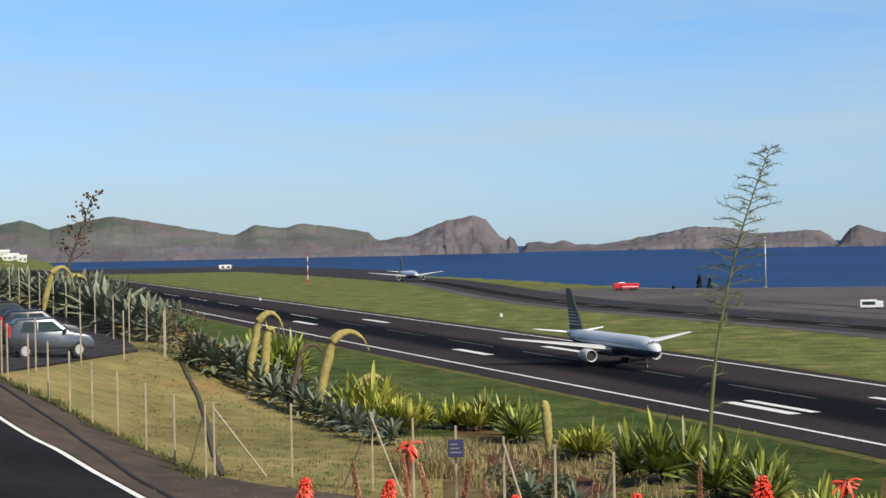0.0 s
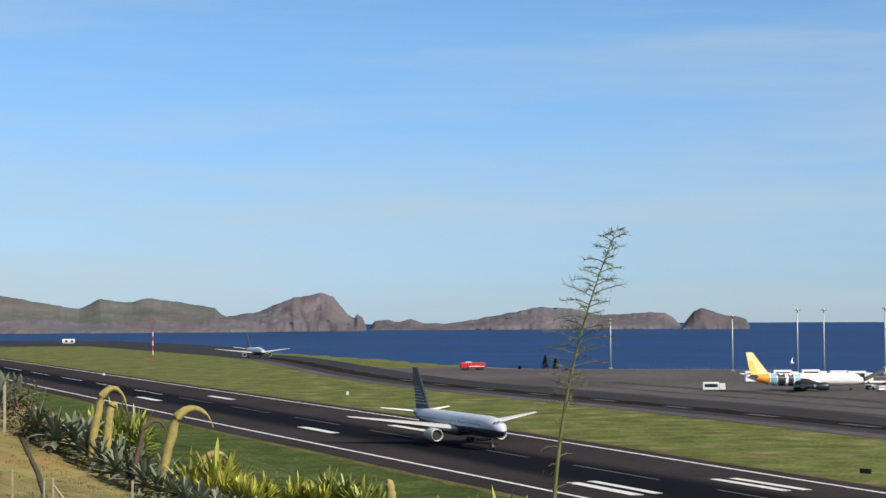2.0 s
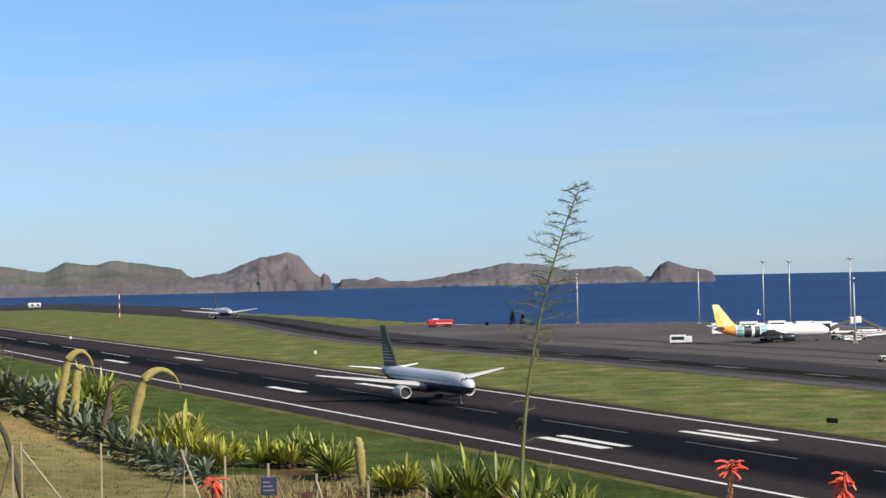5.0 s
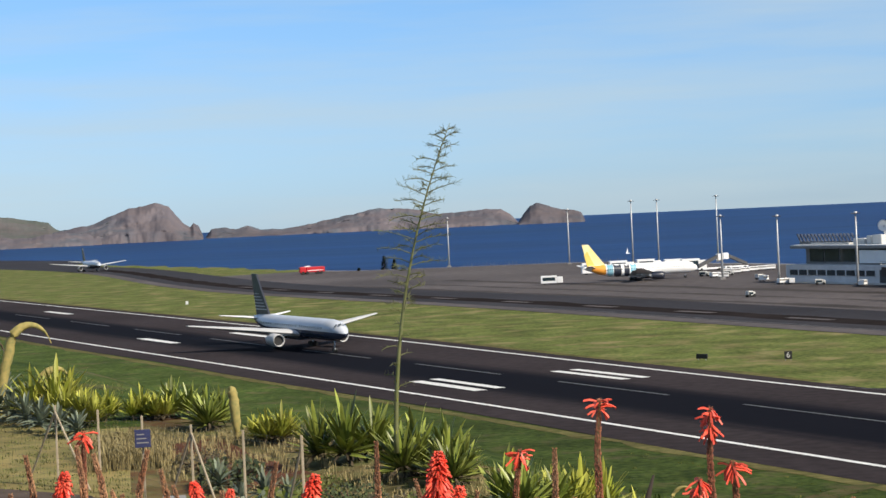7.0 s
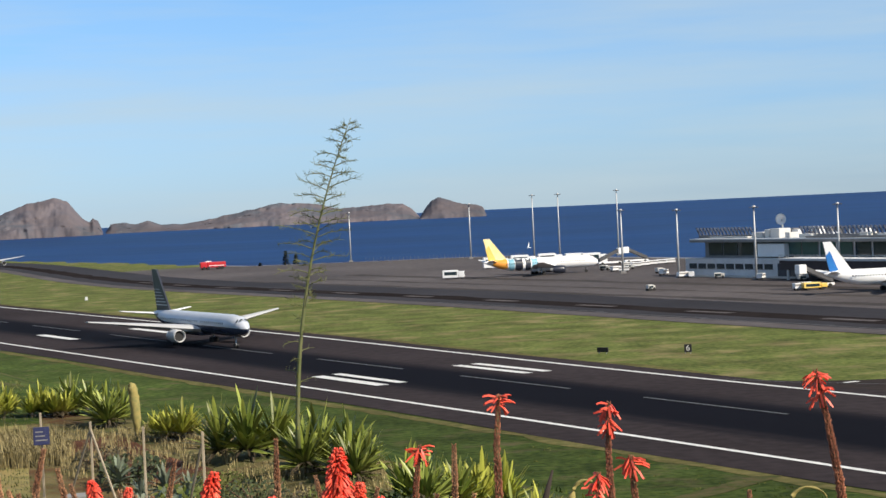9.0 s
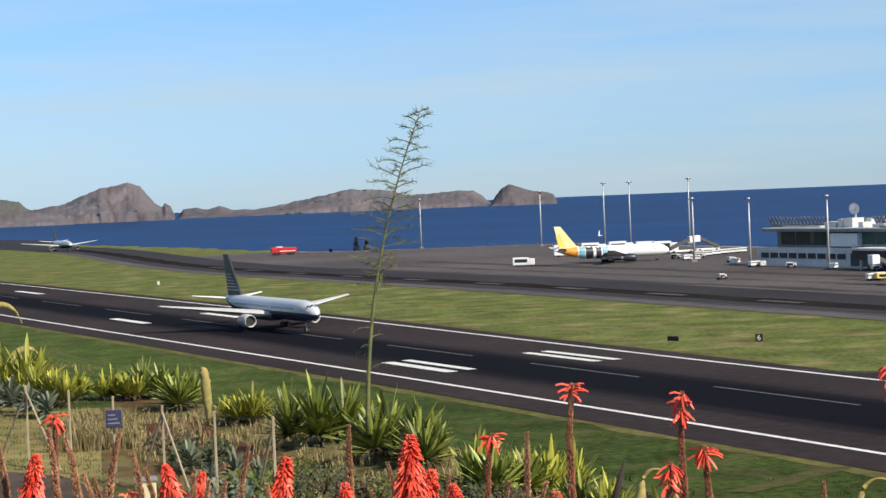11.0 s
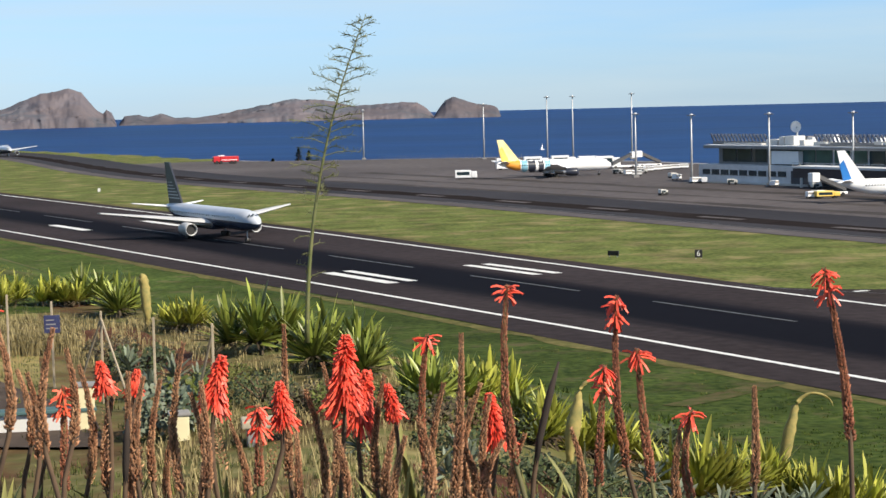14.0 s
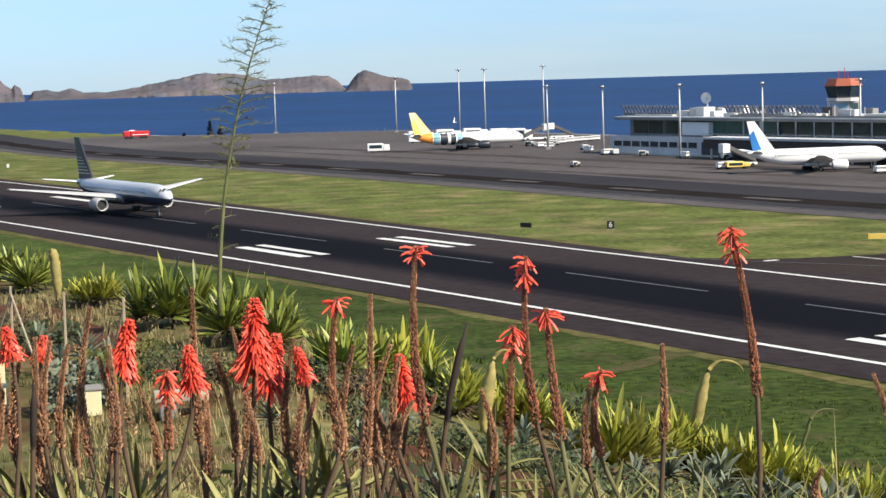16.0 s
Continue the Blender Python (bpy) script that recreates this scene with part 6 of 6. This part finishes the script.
# ---- cars, bench, boxes, sign ----
def car(m, paint, label):
    t = empty("car", m, label, "car", "parked cars")
    prof = [(-2.05, 0.35), (-2.1, 0.95), (-1.95, 1.3), (-1.6, 1.58), (0.1, 1.6), (0.95, 1.05), (1.85, 0.88), (2.1, 0.6), (2.08, 0.32)]
    b = bmesh.new()
    loft(b, [[Vector((x * k, y, 0.3 + (z - 0.3) * kz)) for x, z in prof] for y, k, kz in ((-0.86, 0.97, 0.96), (-0.8, 1, 1), (0.8, 1, 1), (0.86, 0.97, 0.96))])
    bmesh.ops.recalc_face_normals(b, faces=b.faces[:])
    bmesh.ops.bevel(b, geom=b.edges[:], offset=0.05, segments=2, affect="EDGES")
    part("body", b, paint, t, smooth=True)
    for s in (-1, 1):
        for x0, x1, x2, x3 in ((-1.55, -0.72, -0.72, -1.35), (-0.66, 0.62, 0.02, -0.66)):
            g = bmesh.new()
            g.faces.new([g.verts.new(q) for q in ((x0, s * 0.872, 1.05), (x1, s * 0.872, 1.05), (x2, s * 0.862, 1.47), (x3, s * 0.862, 1.47))])
            part("side_window", g, GLASS, t)
        part("tail_light", box(bmesh.new(), -2.1, -1.98, s * 0.62, s * 0.84, 0.85, 1.35, bevel=0.03) if s > 0 else box(bmesh.new(), -2.1, -1.98, -0.84, -0.62, 0.85, 1.35, bevel=0.03), RED, t)
        part("mirror", box(bmesh.new(), 0.55, 0.7, min(s * 0.87, s * 1.02), max(s * 0.87, s * 1.02), 1.0, 1.15, bevel=0.03), DARK, t)
    g = bmesh.new()
    g.faces.new([g.verts.new(q) for q in ((0.18, -0.68, 1.575), (0.18, 0.68, 1.575), (0.93, 0.72, 1.085), (0.93, -0.72, 1.085))])
    part("windscreen", g, GLASS, t)
    part("rear_window", box(bmesh.new(), -2.0, -1.75, -0.65, 0.65, 1.08, 1.42, bevel=0.02), GLASS, t)
    part("plate", box(bmesh.new(), -2.13, -2.08, -0.26, 0.26, 0.7, 0.82), PAINT, t)
    for x in (-1.3, 1.3):
        for y in (-0.8, 0.8):
            w = bmesh.new()
            bmesh.ops.create_cone(w, cap_ends=True, segments=18, radius1=0.31, radius2=0.31, depth=0.2, matrix=Matrix.Translation((x, y, 0.31)) @ Matrix.Rotation(math.pi / 2, 4, "X"))
            wh = part("wheel", w, DARK, t)
            r = bmesh.new()
            bmesh.ops.create_cone(r, cap_ends=True, segments=14, radius1=0.2, radius2=0.2, depth=0.215, matrix=Matrix.Translation((x, y, 0.31)) @ Matrix.Rotation(math.pi / 2, 4, "X"))
            part("rim", r, METAL, wh)
    return t


CARSILVER = mat("silver car paint", (0.1326, 0.1482, 0.1755), (0.1092, 0.1248, 0.156), 2, 0.28, 0.5)
for az, r, h, paint, lab in ((-20.72, 80.3, 62, CARSILVER, "silver hatchback car parked behind the fence"), (-21.0, 85.5, 62, NAVY, "dark blue car parked in the row"), (-21.75, 88.5, 62, DARK, "black car parked in the row")):
    car(facing(on(az, r, 0.06), h) @ Matrix.Diagonal((0.82, 0.88, 1.0, 1)), paint, lab)

t = empty("bench", facing(on(-9.7, 41), 80), "low bench with teal top and white base", "bench")
part("seat", box(bmesh.new(), -1.3, 1.3, -0.25, 0.25, 0.42, 0.5, bevel=0.02), mat("dull teal paint", (0.06, 0.12, 0.12), None, 3, 0.6), t)
part("base", box(bmesh.new(), -1.25, 1.25, -0.15, 0.15, 0, 0.41, bevel=0.02), CONCRETE, t)
CREAM = mat("cream painted metal", (0.66, 0.5984, 0.3696), (0.616, 0.5456, 0.3344), 3, 0.6)
for az, r, w, h in ((-8.22, 41, 0.42, 0.95), (-5.5, 38, 0.36, 0.5)):
    t = empty("utility_box", facing(on(az, r), 170), "small cream utility box beside the fence", "box")
    part("cabinet", box(bmesh.new(), -0.2, 0.2, -w / 2, w / 2, 0, h, bevel=0.02), CREAM, t)
    part("lid", box(bmesh.new(), -0.23, 0.23, -w / 2 - 0.03, w / 2 + 0.03, h, h + 0.06, bevel=0.015), GREYWALL, t)
t = empty("concrete_slab", facing(on(-2.9, 36, 0.02), 85), "rough concrete slab lying on the bank", "slab")
part("slab", box(bmesh.new(), -0.5, 0.5, -0.35, 0.35, 0.28, 0.42, bevel=0.03), mat("pale stone", (0.42, 0.36, 0.26), (0.3, 0.26, 0.2), 3, 0.9, bump=0.4), t)
part("support", box(bmesh.new(), -0.4, -0.1, -0.3, 0.3, -0.2, 0.28, bevel=0.03), GREYWALL, t)
t = empty("fence_sign", facing(on(-9.05, 47.4, 0), 171), "dark blue notice board fixed to the fence post", "sign")
part("board", box(bmesh.new(), 0.06, 0.09, -0.19, 0.19, 1.35, 1.78, bevel=0.01), mat("navy sign", (0.03, 0.035, 0.1), None, 3, 0.5), t)
for k in range(3):
    part("text_bar", box(bmesh.new(), 0.09, 0.096, -0.14, 0.14 - 0.05 * k, 1.45 + 0.1 * k, 1.48 + 0.1 * k), GREYWALL, t)

# ---- distance ----
def conifer(p, h, seed):
    rng = random.Random(seed)
    t = empty("cypress", Matrix.Translation(p), "small dark conifer at the cliff edge", "tree")
    part("trunk", tube(bmesh.new(), [(0, 0, -4), (0, 0, h * 0.9)], [0.25, 0.05], 6), STEM, t)
    bm = bmesh.new()
    for _ in range(300):
        s = rng.random()
        a, r = rng.uniform(0, math.tau), h * 0.26 * (1 - s) * rng.uniform(0.5, 1.1) + 0.1
        c = Vector((r * math.cos(a), r * math.sin(a), h * (s - 0.1)))
        d = Vector((math.cos(a), math.sin(a), 0.5)) * 0.7
        e = Vector((-math.sin(a), math.cos(a), 0.3)) * 0.3
        bm.faces.new([bm.verts.new(c + z) for z in (-d * 0.5, e, d, -e)])
    part("crown", bm, mat("dark conifer", (0.012, 0.022, 0.012), None, 2, 0.9), t)


conifer(spot(-1.75, 880, -1.5), 8.5, 1)
conifer(spot(-1.45, 882, -1.5), 6.5, 2)
conifer(spot(-2.5, 880, -1.5), 3.0, 3)

t = empty("sailing_boat", facing(spot(5.4, 2100, water_at(2100)), 60) @ Matrix.Scale(0.5, 4), "tiny white sailing boat on the sea", "boat")
part("hull", box(bmesh.new(), -5, 5, -1.4, 1.4, -0.3, 1.2, bevel=0.4), WHITE, t)
b = bmesh.new()
loft(b, [[Vector(q) for q in ((-3.5, y, 2), (1, y, 2), (0.6, y, 13))] for y in (-0.06, 0.06)])
part("sail", b, WHITE, t)

for k, (az, r, w, h) in enumerate(((-21.95, 2330, 16, 6), (-21.65, 2300, 13, 5), (-21.4, 2280, 10, 5.5), (-22.25, 2350, 14, 7), (-21.8, 2260, 12, 4), (-15.6, 1780, 10, 2))):
    t = empty("house", facing(on(az, r, -1), 180 + az), "far white house with a pale roof", "house", "far houses")
    part("wall", box(bmesh.new(), -6, 6, -w / 2, w / 2, 0, h), CONCRETE, t)
    b = bmesh.new()
    loft(b, [[Vector(q) for q in ((-6.5, y, h), (6.5, y, h), (0, y, h + 3))] for y in (-w / 2 - 0.5, w / 2 + 0.5)])
    part("roof", b, CONCRETE, t)
    for i in range(int(w / 5)):
        part("window", box(bmesh.new(), 5.9, 6.1, -w / 2 + 2 + i * 5, -w / 2 + 4 + i * 5, 2, 4), GLASS, t)

t = empty("perimeter_fence", Matrix.Translation(spot(1.0, 868)), "pale low fence along the apron edge", "fence")
for k in range(44):
    p = spot(0.6 + 0.11 * k, 868 - 0.8 * k) - spot(1.0, 868)
    part("post", box(bmesh.new(), p.x - 0.04, p.x + 0.04, p.y - 0.04, p.y + 0.04, -0.1, 1.9), GREYWALL, t)

TRACK = mat("worn brown turf", (0.0858, 0.0702, 0.0351), (0.0468, 0.0585, 0.0172), 0.9, 0.95, bump=0.5, big=0.2, big_scale=0.2, world_space=True, spec=0.05)
patch("worn_track", [(24, 156), (27.5, 159.5), (31.5, 164), (34, 167)], [(26, 155), (30, 158.5), (34.5, 163.5), (37, 166.5)], TRACK, 0.05, "bare brown track across the grass", "track", 20, 2)
